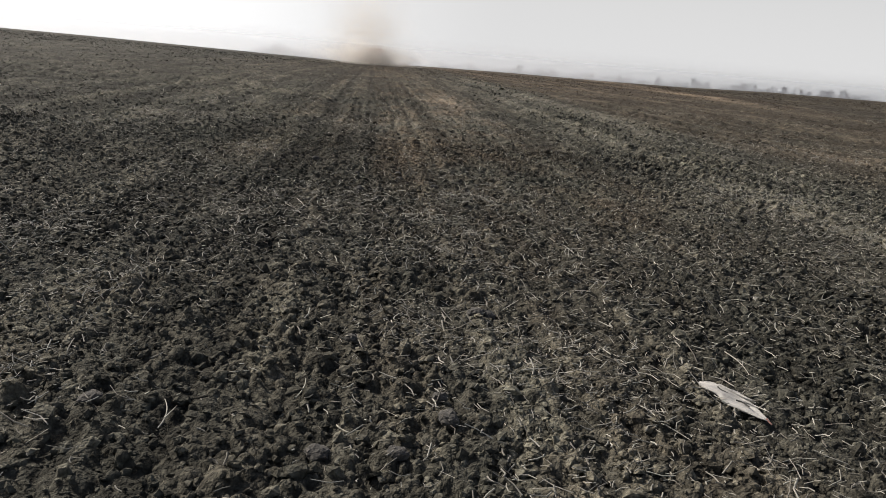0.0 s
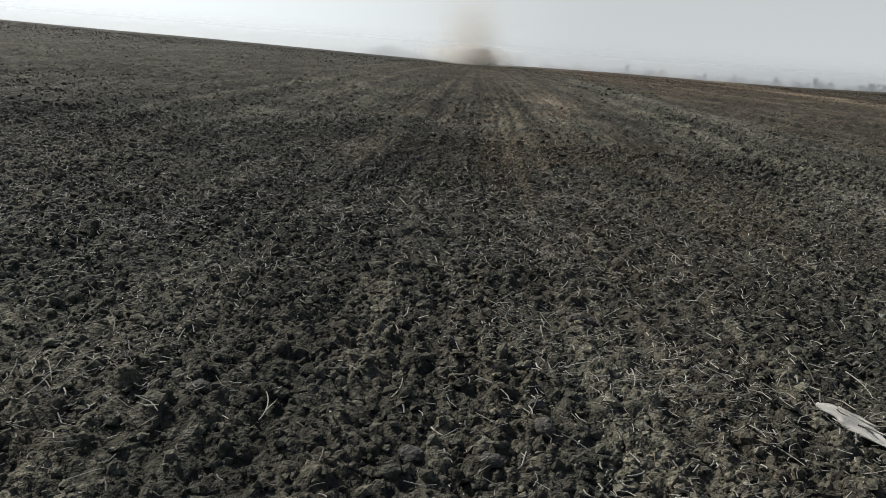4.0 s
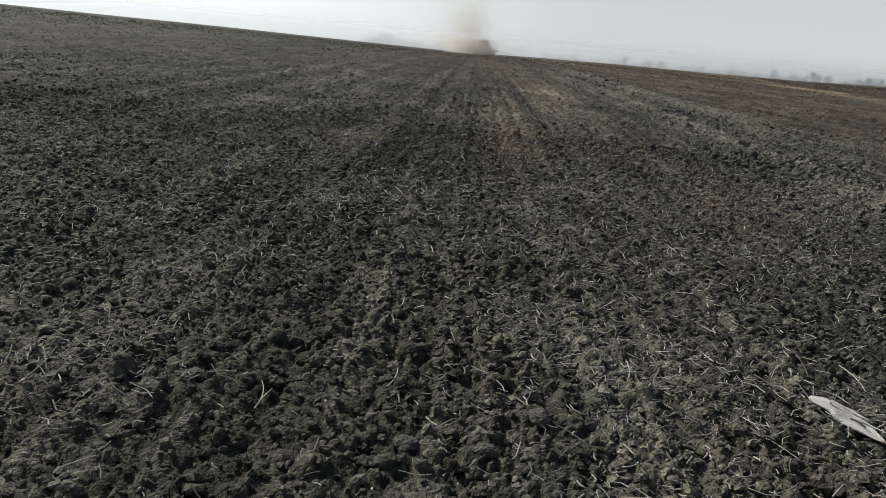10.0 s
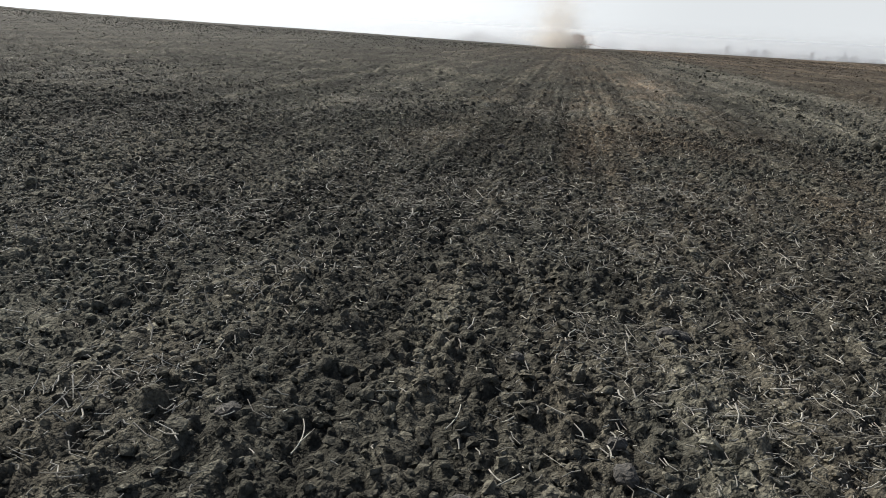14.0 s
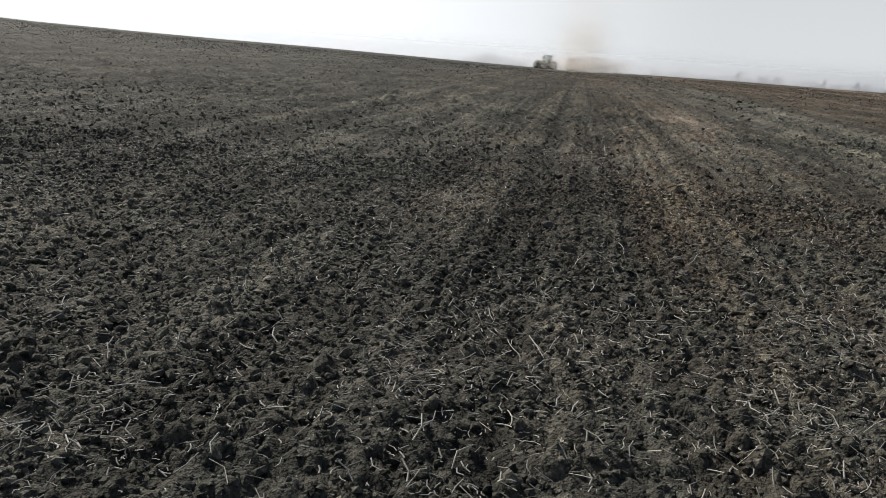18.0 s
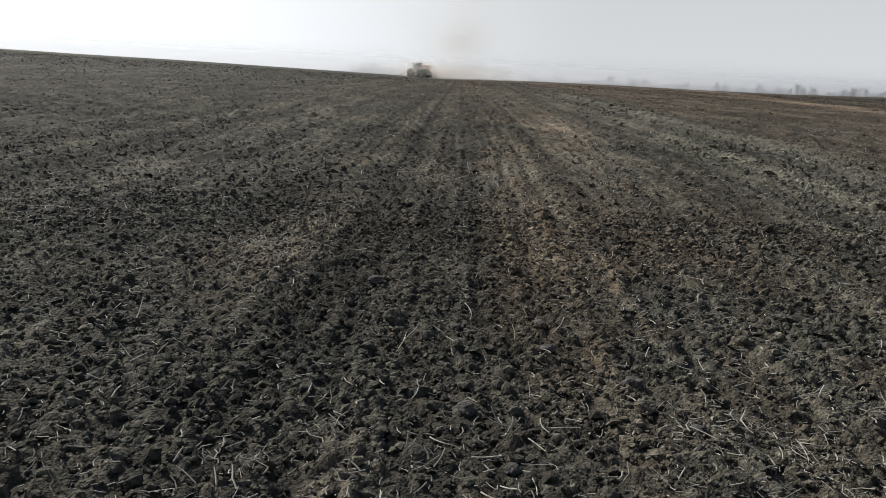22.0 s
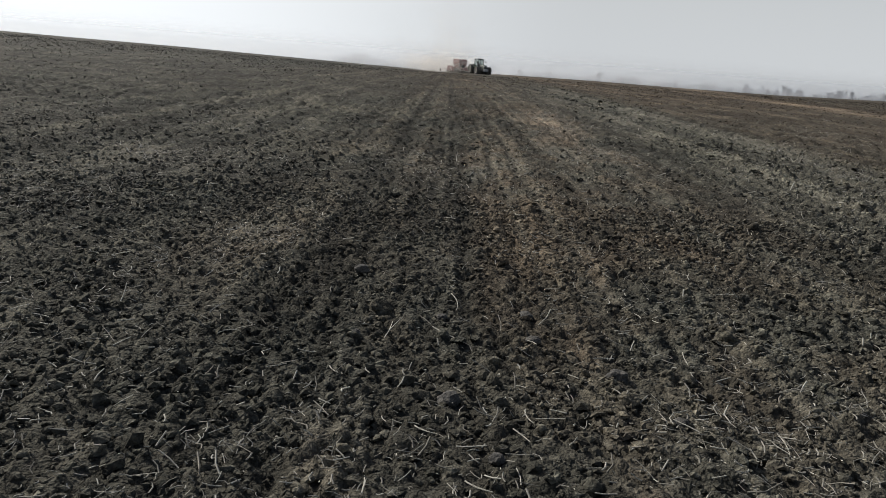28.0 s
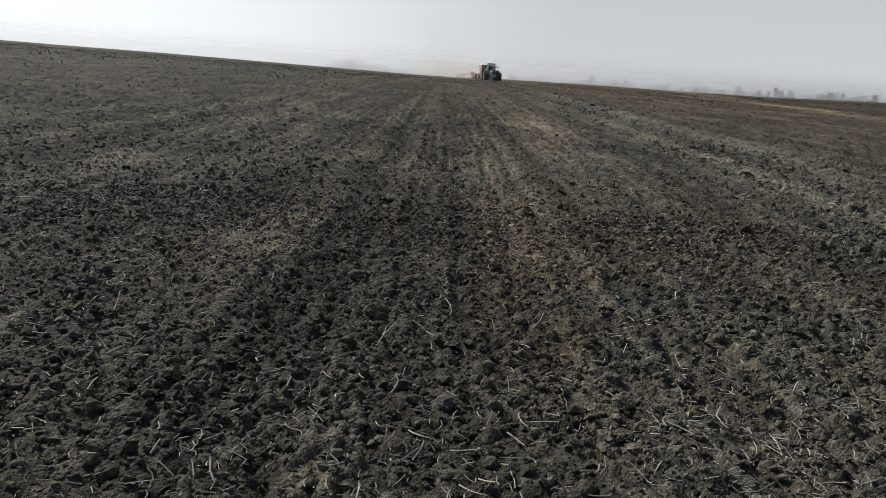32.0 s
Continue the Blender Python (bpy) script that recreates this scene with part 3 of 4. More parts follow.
def tractor():
    t = tagged(empty("tractor"), "dusty dark green farm tractor with dual rear wheels, distance haze in its colours", "tractor")
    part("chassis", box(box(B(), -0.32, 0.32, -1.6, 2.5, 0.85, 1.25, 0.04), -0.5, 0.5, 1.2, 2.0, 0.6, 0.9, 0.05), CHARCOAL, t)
    hood = box(B(), -0.46, 0.46, 0.25, 2.75, 1.22, 2.02, 0.12, (0.86, 0.97), (0, -0.06))
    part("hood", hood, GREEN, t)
    part("grille", box(B(), -0.36, 0.36, 2.70, 2.80, 1.3, 1.86, 0.03), CHARCOAL, t, "black radiator grille")
    for s in (-1, 1):
        part("headlight", box(B(), s * 0.3 - 0.1, s * 0.3 + 0.1, 2.72, 2.83, 1.66, 1.8, 0.02), LENS, t, "clear headlight")
        part("work_light", box(B(), s * 0.62 - 0.09, s * 0.62 + 0.09, 0.16, 0.26, 3.13, 3.25, 0.02), LENS, t, "clear work light")
        part("hood_vent", box(B(), s * 0.445 - 0.02, s * 0.445 + 0.02, 0.9, 2.3, 1.5, 1.78, 0.01), CHARCOAL, t)
    # cab: four posts, a roof, panes all round
    for x in (-0.78, 0.78):
        for y, lean in ((0.15, -0.12), (-1.5, 0.1)):
            part("cab_post", rod(B(), (x, y, 1.45), (x * 0.93, y + lean, 3.12), 0.055, 0.045, 8), CHARCOAL, t)
    part("cab_floor", box(B(), -0.82, 0.82, -1.55, 0.25, 1.2, 1.5, 0.06), GREEN, t)
    roof = part("cab_roof", box(B(), -0.86, 0.86, -1.62, 0.28, 3.1, 3.36, 0.1, (0.9, 0.9)), ROOF, t, "dark cab roof")
    part("beacon", lathe(B(), [(3.36, 0.06), (3.5, 0.055), (3.53, 0.03)], 14, "Z"), ORANGE, roof, "amber beacon")
    part("windscreen", box(B(), -0.7, 0.7, 0.09, 0.105, 1.55, 3.08, 0.0, (0.95, 1), (0, -0.11)), GLASS, t, "tinted windscreen")
    part("rear_window", box(B(), -0.7, 0.7, -1.47, -1.455, 1.55, 3.08, 0.0, (0.95, 1), (0, 0.09)), GLASS, t, "tinted rear window")
    for s in (-1, 1):
        door = part("cab_door", box(B(), s * 0.77 - 0.008, s * 0.77 + 0.008, -1.38, 0.02, 1.55, 3.08, 0.0, (1, 0.92), (-s * 0.05, 0)), GLASS, t, "glazed cab door")
        part("door_handle", box(B(), s * 0.79 - 0.02, s * 0.79 + 0.02, -1.2, -1.05, 1.9, 1.95, 0.005), CHARCOAL, door)
        arm = part("mirror_arm", rod(B(), (s * 0.75, 0.1, 2.9), (s * 1.22, 0.3, 2.82), 0.018), CHARCOAL, t)
        part("mirror", box(B(), s * 1.22 - 0.11, s * 1.22 + 0.11, 0.27, 0.33, 2.5, 2.88, 0.025), CHARCOAL, arm)
        fender = B()
        for k in range(9):
            a0, a1 = radians(15 + k * 16), radians(15 + (k + 1) * 16)
            p = [(-1.5 + 1.1 * math.cos(a), 1.0 + 1.1 * math.sin(a)) for a in (a0, a1)]
            q = [(-1.5 + 1.05 * math.cos(a), 1.0 + 1.05 * math.sin(a)) for a in (a0, a1)]
            v = [fender.verts.new((xx, yy, zz)) for xx in (s * 0.66, s * 1.28) for yy, zz in (p[0], p[1], q[1], q[0])]
            for f in ((0, 1, 2, 3), (7, 6, 5, 4), (0, 4, 5, 1), (2, 6, 7, 3), (1, 5, 6, 2), (0, 3, 7, 4)):
                fender.faces.new([v[i] for i in f])
        bmesh.ops.recalc_face_normals(fender, faces=fender.faces)
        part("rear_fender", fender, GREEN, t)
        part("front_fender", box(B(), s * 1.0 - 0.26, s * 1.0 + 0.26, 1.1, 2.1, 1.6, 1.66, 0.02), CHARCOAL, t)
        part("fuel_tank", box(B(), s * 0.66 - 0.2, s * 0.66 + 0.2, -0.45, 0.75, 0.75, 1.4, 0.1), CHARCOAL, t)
        for k in range(3):
            part("step", box(B(), s * 0.95 - 0.12, s * 0.95 + 0.12, -0.35, 0.1, 0.55 + 0.3 * k, 0.59 + 0.3 * k, 0.008), CHARCOAL, t)
    ex = part("exhaust_stack", rod(rod(B(), (0.62, 0.35, 1.5), (0.62, 0.35, 2.5), 0.1, 0.1, 12), (0.62, 0.35, 2.5), (0.62, 0.33, 3.3), 0.055, 0.055, 12), CHARCOAL, t)
    part("exhaust_tip", rod(B(), (0.62, 0.33, 3.3), (0.62, 0.24, 3.42), 0.055, 0.05, 12), STEEL, ex)
    part("antenna", rod(B(), (-0.6, -1.4, 3.3), (-0.62, -1.45, 4.0), 0.012, 0.006, 6), CHARCOAL, t)
    part("seat", box(box(B(), -0.27, 0.27, -1.15, -0.65, 1.75, 1.92, 0.05), -0.26, 0.26, -1.22, -1.08, 1.9, 2.6, 0.05), CHARCOAL, t)
    part("steering_wheel", rod(B(), (0, -0.2, 1.5), (0, -0.3, 2.2), 0.03, 0.19, 14), CHARCOAL, t)
    block = part("weight_block", box(B(), -0.5, 0.5, 2.8, 3.0, 0.7, 1.2, 0.04), GREY, t, "pale front weight carrier")
    for k in range(10):
        part("front_weight", box(B(), -0.5 + 0.1 * k + 0.006, -0.4 + 0.1 * k - 0.006, 2.98, 3.25, 0.66, 1.16, 0.02), GREY, block)
    part("front_axle", rod(B(), (-1.6, 1.6, 0.82), (1.6, 1.6, 0.82), 0.11, 0.11, 10), CHARCOAL, t)
    part("rear_axle", rod(B(), (-1.75, -1.5, 1.0), (1.75, -1.5, 1.0), 0.13, 0.13, 12), CHARCOAL, t)
    part("drawbar_hitch", box(B(), -0.06, 0.06, -2.35, -1.5, 0.5, 0.62, 0.015), STEEL, t)
    for s in (-1, 1):
        part("lift_arm", rod(B(), (s * 0.4, -1.6, 0.85), (s * 0.45, -2.45, 0.7), 0.05, 0.045), CHARCOAL, t)
    wheels = []
    for s in (-1, 1):
        wheels.append((wheel(t, s * 0.98, -1.5, 1.0, 0.52, "rear_wheel"), 1.0))
        wheels.append((wheel(t, s * 1.62, -1.5, 1.0, 0.52, "rear_dual_wheel"), 1.0))
        wheels.append((wheel(t, s * 0.98, 1.6, 0.82, 0.5, "front_wheel"), 0.82))
        wheels.append((wheel(t, s * 1.58, 1.6, 0.82, 0.5, "front_dual_wheel"), 0.82))
    return t, wheels


def seed_drill():
    d = tagged(empty("seed_drill"), "red trailed seed drill with a tall hopper, distance haze in its colours", "seed drill")
    hop = B()
    box(hop, -1.05, 1.05, -0.75, 0.75, 1.25, 2.1, 0.05, (1.25, 1.3))
    box(hop, -1.32, 1.32, -0.98, 0.98, 2.1, 2.95, 0.05)
    hopper = part("hopper", hop, RED, d, "red seed hopper, distance haze in its paint")
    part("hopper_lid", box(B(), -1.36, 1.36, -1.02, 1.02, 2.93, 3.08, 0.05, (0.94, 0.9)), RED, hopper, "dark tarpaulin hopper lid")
    for k in range(5):
        part("hopper_rib", box(B(), -1.2 + 0.6 * k - 0.03, -1.2 + 0.6 * k + 0.03, 0.97, 1.02, 2.1, 2.92, 0.01), RED, hopper)
    part("frame", box(box(box(B(), -2.95, 2.95, 0.65, 0.85, 0.95, 1.15, 0.02), -2.95, 2.95, -0.85, -0.65, 0.95, 1.15, 0.02), -1.1, 1.1, -0.7, 0.7, 1.12, 1.27, 0.02), RED, d)
    for s in (-1, 1):
        part("drawbar_beam", rod(B(), (s * 0.9, 0.7, 1.0), (s * 0.08, 5.0, 0.58), 0.09, 0.08, 8), RED, d)
        part("side_plate", box(B(), s * 2.98 - 0.03, s * 2.98 + 0.03, -1.3, 1.2, 0.45, 1.5, 0.02, (1, 0.7)), RED, d)
        part("ladder_rail", rod(B(), (s * 0.3, -1.6, 1.2), (s * 0.3, -1.05, 2.9), 0.03), STEEL, d)
    for k in range(5):
        part("ladder_rung", rod(B(), (-0.3, -1.55 + 0.1 * k, 1.35 + 0.31 * k), (0.3, -1.55 + 0.1 * k, 1.35 + 0.31 * k), 0.018), STEEL, d)
    part("walkway", box(B(), -1.3, 1.3, -1.75, -1.05, 1.2, 1.25, 0.01), STEEL, d)
    part("drawbar_eye", box(B(), -0.08, 0.08, 4.9, 5.6, 0.5, 0.62, 0.03), STEEL, d)
    part("hose_bundle", rod(B(), (0.1, 0.9, 1.6), (0.05, 5.2, 1.0), 0.05, 0.04), RUBBER, d)
    part("fan_housing", lathe(B(), [(-0.2, 0.3), (-0.15, 0.38), (0.15, 0.38), (0.2, 0.3)], 20), CHARCOAL, d).location = (0.5, 1.35, 1.5)
    wheels = []
    for k in range(8):
        w = wheel(d, -2.52 + 0.72 * k, -1.25, 0.42, 0.34, "packer_wheel", CHARCOAL)
        wheels.append((w, 0.42))
    for k in range(20):
        x = -2.85 + 0.3 * k
        c = part("coulter_arm", rod(B(), (x, 0.7, 0.95), (x, 0.25, 0.34), 0.025, 0.02, 6), STEEL, d)
        disc = part("coulter_disc", lathe(B(), [(-0.006, 0.19), (0, 0.2), (0.006, 0.19)], 18), STEEL, c)
        disc.location = (x, 0.25, 0.22)
        hose = part("seed_tube", rod(B(), (x * 0.42, -0.3, 1.3), (x, 0.05, 0.5), 0.018, 0.018, 5), RUBBER, d)
    arm = part("marker_arm", rod(rod(B(), (2.6, 0.3, 1.25), (4.6, 0.3, 0.85), 0.07, 0.05, 8), (4.6, 0.3, 0.85), (6.4, 0.3, 0.5), 0.05, 0.04, 8), RED, d, "long row-marker arm")
    mk = part("marker_disc", lathe(B(), [(-0.02, 0.25), (0.0, 0.3), (0.02, 0.25)], 20), CHARCOAL, arm)
    mk.location = (6.4, 0.3, 0.5)
    fold = part("folded_marker", rod(rod(B(), (-2.7, 0.3, 1.2), (-2.6, 0.3, 2.6), 0.06, 0.05, 8), (-2.6, 0.3, 2.6), (-1.6, 0.35, 2.75), 0.05, 0.04, 8), RED, d)
    return d, wheels


TRACTOR, TRACTOR_WHEELS = tractor()
DRILL, DRILL_WHEELS = seed_drill()


# ---- dust behind the drill ----
def dust_mesh(seed, count, spread, size):
    """Fine flakes, thick in the middle and thin towards the rim."""
    g = np.random.RandomState(seed)
    c = g.normal(0, 1, (count, 3)) * np.array(spread)
    c[:, 2] = np.where(c[:, 2] < -1.5 * spread[2], -c[:, 2], c[:, 2])
    a = g.normal(0, 1, (count, 3, 3))
    a /= np.linalg.norm(a, axis=2, keepdims=True)
    v = (c[:, None] + a * size * g.uniform(0.6, 1.3, (count, 1, 1))).reshape(-1, 3)
    me = bpy.data.meshes.new("dust_puff")
    me.from_pydata(v.tolist(), [], np.arange(3 * count).reshape(-1, 3).tolist())
    me.materials.append(DUST)
    return me


PUFFS = []
# kind of puff: flakes, spread, heights at which it hangs
LAYERS = [(20, 3900, (3.0, 1.8, 0.9), 0.057, (0.2, 1.8)), (18, 5000, (3.2, 2.2, 2.3), 0.046, (1.5, 7.0)), (11, 5000, (3.6, 2.8, 3.6), 0.042, (6.5, 14.0))]
for how_many, flakes, spread, size, band in LAYERS:
    for k in range(how_many):
        puff = new("dust_puff", dust_mesh(100 + len(PUFFS), flakes, spread, size))
        tagged(puff, "brown drifting dust raised from dry soil", "dust", "dust cloud behind the drill", "stuff")
        PUFFS.append((puff, band))


# ---- mist and the far tree line ----
def mist(radius, top, floor, strength):
    n, verts, faces = 96, [], []
    for k in range(n + 1):
        a = radians(-75 + 150 * k / n)
        for z in (floor, top):
            verts.append((radius * math.sin(a), 3 + radius * math.cos(a), z))
        if k:
            p = 2 * k
            faces.append((p - 2, p, p + 1, p - 1))
    me = bpy.data.meshes.new("mist")
    me.from_pydata(verts, [], faces)
    for f in me.polygons:
        f.use_smooth = True
    me.materials.append(mist_material(strength))
    tagged(new("mist", me), "thin pale ground mist over the low plain", "mist", kind="stuff")


mist(520, 170, -13, 0.70)


def haze_material():
    """Fine dust in the air: nearly clear; the mesh says how dense it hangs."""
    m = bpy.data.materials.new("dusty_haze")
    m.use_nodes = True
    n, l = m.node_tree.nodes, m.node_tree.links
    n.remove(n["Principled BSDF"])
    dense = n.new("ShaderNodeVertexColor")
    dense.layer_name = "density"
    clear, white, both = n.new("ShaderNodeBsdfTransparent"), n.new("ShaderNodeBsdfTranslucent"), n.new("ShaderNodeMixShader")
    white.inputs[0].default_value = (0.80, 0.79, 0.78, 1)
    l.new(dense.outputs[0], both.inputs[0])
    l.new(clear.outputs[0], both.inputs[1])
    l.new(white.outputs[0], both.inputs[2])
    l.new(both.outputs[0], n["Material Output"].inputs[0])
    return m


HAZE = haze_material()


def haze(radius, strength):
    """A curtain of dusty air that starts thin at the ground and thins out again upwards."""
    levels = ((-0.3, 0), (0.15, 0), (0.7, 0.45), (1.5, 0.9), (3, 1), (6, 0.8), (11, 0.35), (18, 0))
    n, verts, faces, dense = 120, [], [], []
    for k in range(n + 1):
        a = radians(-75 + 150 * k / n)
        x, y = radius * math.sin(a), 3 + radius * math.cos(a)
        for up, share in levels:
            verts.append((x, y, float(land(x, y)) + up))
            dense += [strength * share] * 3 + [1]
        if k:
            p = len(levels) * k
            faces += [(p - len(levels) + j, p + j, p + j + 1, p - len(levels) + j + 1) for j in range(len(levels) - 1)]
    me = bpy.data.meshes.new("haze")
    me.from_pydata(verts, [], faces)
    me.color_attributes.new("density", "FLOAT_COLOR", "POINT").data.foreach_set("color", dense)
    me.materials.append(HAZE)
    tagged(new("haze", me), "thin dusty haze hanging over the field", "haze", kind="stuff")


haze(75, 0.026)
haze(140, 0.036)


def tree_kind(seed, tall, wide, bushy):
    g = random.Random(seed)
    t = tagged(empty("tree"), "bare leafless tree grey in the mist", "tree", "far tree line")
    trunk = B()
    at, r = Vector((0, 0, -0.3)), tall * 0.022
    knots = []
    for k in range(6):
        nxt = at + Vector((g.uniform(-0.03, 0.03) * tall, g.uniform(-0.03, 0.03) * tall, tall * 0.92 / 6))
        rod(trunk, at, nxt, r, r * 0.78, 6)
        knots.append((nxt, r))
        at, r = nxt, r * 0.78
    crown = B()
    for k in range(20 if bushy else 15):
        base, r = knots[g.randrange(0, 6)]
        base = base - Vector((0, 0, g.uniform(0, tall * 0.14)))
        a, up = g.uniform(0, 6.28), g.uniform(0.25, 1.0) if bushy else g.uniform(0.7, 1.8)
        reach = wide * g.uniform(0.5, 1.0) * (1.1 - 0.5 * base.z / tall)
        tip = base + Vector((math.cos(a) * reach, math.sin(a) * reach, reach * up))
        rod(trunk, base, tip, r * 0.5, r * 0.12, 5)
        for j in range(9 if bushy else 7):
            p = base.lerp(tip, g.uniform(0.0, 1.0))
            q = p + Vector((g.gauss(0, 0.3), g.gauss(0, 0.3), g.gauss(0.25, 0.3))) * wide * 0.55
            rod(crown, p, q, 0.14, 0.05, 3)
    part("trunk", trunk, BARK, t)
    part("crown", crown, TWIG, t, "thin bare twigs")
    return t


KINDS = [tree_kind(1, 11, 1.7, False), tree_kind(2, 9, 3.0, True), tree_kind(3, 12, 2.2, False), tree_kind(4, 8, 2.8, True), tree_kind(5, 6.5, 2.0, True)]
rnd = random.Random(12)


TALL = (11, 9, 12, 8, 6.5)


def plant(kind, az, dist, size=0.0, top=None):
    """size: of the kind; or top: how many degrees over the eye's level it reaches."""
    x, y = dist * math.sin(radians(az)), 3 + dist * math.cos(radians(az))
    m = pose(x, y, float(land(x, y)), 0, 0, rnd.uniform(0, 360))
    size = size * 0.95 if top is None else (1.55 + dist * math.tan(radians(top)) - float(land(x, y))) / TALL[kind]
    ob = KINDS[kind]
    if not ob.get("planted"):
        ob["planted"] = 1
        ob.matrix_world = m @ Matrix.Scale(size, 4)
    else:
        c = copy_thing(ob, m)
        c.scale = (size, size, size)


def tree_line():
    # the dense clump on the rise, thinning out towards the valley
    for k in range(52):
        az = -6.4 + 3.3 * k / 51 + rnd.uniform(-0.08, 0.08)
        plant(rnd.choice((0, 2, 2, 0, 1)), az, rnd.uniform(600, 660), 0.70 + 0.28 * math.exp(-(((az + 5.0) / 0.8) ** 2)) + rnd.uniform(-0.08, 0.1))
    for az in (-8.4, -8.0, -7.4, -7.1, -6.75, -6.6):
        plant(rnd.choice((0, 3, 4)), az, rnd.uniform(600, 640), rnd.uniform(0.6, 0.85))
    for k in range(24):
        az = -3.3 + 3.8 * k / 23 + rnd.uniform(-0.1, 0.1)
        plant(rnd.choice((0, 4, 4, 3)), az, rnd.uniform(590, 640), top=float(np.interp(az, *zip(*BROW))) + max(rnd.gauss(0.34 - 0.03 * k / 23, 0.09), 0.12))
    for az in (3.9, 4.1, 4.35, 4.6, 4.72, 5.0):
        plant(rnd.choice((0, 2, 0)), az, rnd.uniform(590, 620), top=float(np.interp(az, *zip(*BROW))) + rnd.uniform(0.6, 0.85))
    for k in range(200):
        az = 6.2 + 29.5 * k / 199 + rnd.uniform(-0.3, 0.3)
        clump = 0.12 * math.sin(az * 2.3) + 0.08 * math.sin(az * 5.1 + 1)
        tall = max(rnd.gauss(0.30 + clump, 0.09), 0.16) + (0.18 if rnd.random() < 0.08 else 0)
        plant(rnd.choice((1, 3, 4, 3, 1, 0)), az, rnd.uniform(590, 660), top=float(np.interp(az, *zip(*BROW))) + tall)


tree_line()


def far_scrub():
    """The low hedge and undergrowth along the tree line, too far off to tell its shrubs apart."""
    g, bm = random.Random(31), B()
    for k in range(2600):
        az = g.uniform(-3.2, 36) if k % 6 else g.uniform(-7.2, -2.8)
        dist = g.uniform(595, 640)
        x, y = dist * math.sin(radians(az)), 3 + dist * math.cos(radians(az))
        low = float(land(x, y))
        thick = 0.10 + 0.06 * math.sin(az * 1.9) + 0.05 * math.sin(az * 4.7 + 2)
        top = 1.55 + dist * math.tan(radians(float(np.interp(az, *zip(*BROW))) + max(0.02, g.gauss(thick, 0.06))))
        rod(bm, (x, y, low - 0.3), (x + g.gauss(0, 0.8), y + g.gauss(0, 0.8), max(top, low + 1.5)), g.uniform(0.25, 0.6), 0.05, 3)
    tagged(part("far_scrub", bm, TWIG), "grey leafless scrub along the distant tree line", "scrub", kind="stuff")


far_scrub()


# ---- straw ----
HUSK_AT = ((1.882, 3.40), (2.025, 2.99))


def off_husk(x, y):
    """Whether a place is clear of the husk, which lies on top of everything."""
    (ax, ay), (bx, by) = HUSK_AT
    dx, dy = bx - ax, by - ay
    k = np.clip(((x - ax) * dx + (y - ay) * dy) / (dx * dx + dy * dy), 0, 1)
    return np.hypot(x - ax - k * dx, y - ay - k * dy) > 0.045


def straw(name, count, y0, y1, seed, long, thick, bend=True, label=""):
    """Loose straws and chaff, denser where the litter lies."""
    g = np.random.RandomState(seed)
    pts = []
    while sum(len(p) for p in pts) < count:
        y = y0 + (y1 - y0) * g.rand(count * 3) ** (0.75 if y1 < 20 else 0.8)
        x = (g.rand(count * 3) * 2 - 1) * (0.84 * y + 1.6)
        keep = off_husk(x, y) & (g.rand(count * 3) < (0.022 + 1.0 * litter(x, y) ** 1.25) * np.clip((0.4 * y0 + 3) / (0.4 * y + 3) + 0.1, 0, 1))
        pts.append(np.stack([x, y], 1)[keep])
    p = np.concatenate(pts)[:count]
    z = land(p[:, 0], p[:, 1]) + relief(p[:, 0], p[:, 1], np.full(count, 0.02))
    size = long * np.exp(np.clip(g.normal(0, 0.55, count), -1.5, 1.0))
    yaw, tilt = g.rand(count) * 2 * math.pi, g.normal(0, 0.35, count)
    fwd = np.stack([np.cos(yaw) * np.cos(tilt), np.sin(yaw) * np.cos(tilt), np.sin(tilt)], 1)
    side = np.stack([-np.sin(yaw), np.cos(yaw), np.zeros(count)], 1)
    up = np.cross(fwd, side)
    th = thick * g.uniform(0.6, 1.4, count)
    curl = np.clip(g.normal(0, 0.13, count), -0.3, 0.3) if bend else np.zeros(count)
    stations = (-0.5, 0.05, 0.5) if bend else (-0.5, 0.5)
    mid = np.stack([p[:, 0], p[:, 1], z + 0.028 + th * 0.8 + 0.35 * np.abs(np.sin(tilt)) * size], 1)
    v = []
    for s in stations:
        c = mid + fwd * (s * size)[:, None] + side * (curl * size * (4 * s * s))[:, None]
        for a in (90, 210, 330):
            v.append(c + side * (1.35 * th * math.cos(radians(a)))[:, None] + up * (th * 0.6 * math.sin(radians(a)))[:, None])
    k = len(stations) * 3
    v = np.stack(v, 1).reshape(-1, 3)
    tri = []
    for s in range(len(stations) - 1):
        for a in range(3):
            b = (a + 1) % 3
            tri += [(s * 3 + a, s * 3 + b, s * 3 + 3 + b, s * 3 + 3 + a)]
    f = (np.array(tri)[None] + (np.arange(count) * k)[:, None, None]).reshape(-1, 4).astype(np.int32)
    me = bpy.data.meshes.new(name)
    me.vertices.add(len(v))
    me.vertices.foreach_set("co", v.astype(np.float32).ravel())
    me.loops.add(f.size)
    me.loops.foreach_set("vertex_index", f.ravel())
    me.polygons.add(len(f))
    me.polygons.foreach_set("loop_start", np.arange(0, f.size, 4, dtype=np.int32))
    me.update()
    me.materials.append(STRAW)
    tagged(new(name, me), label, "straw", kind="stuff")


straw("straw_litter", 13000, 1.8, 17, 5, 0.026, 0.0021, label="short pale straw and chaff strewn over the soil")
straw("straw_litter", 9500, 15, 60, 6, 0.085, 0.0042, False, "pale straw strewn over the farther soil")
straw("straw_litter", 19000, 1.8, 20, 8, 0.050, 0.0029, label="long pale straws lying on the soil")


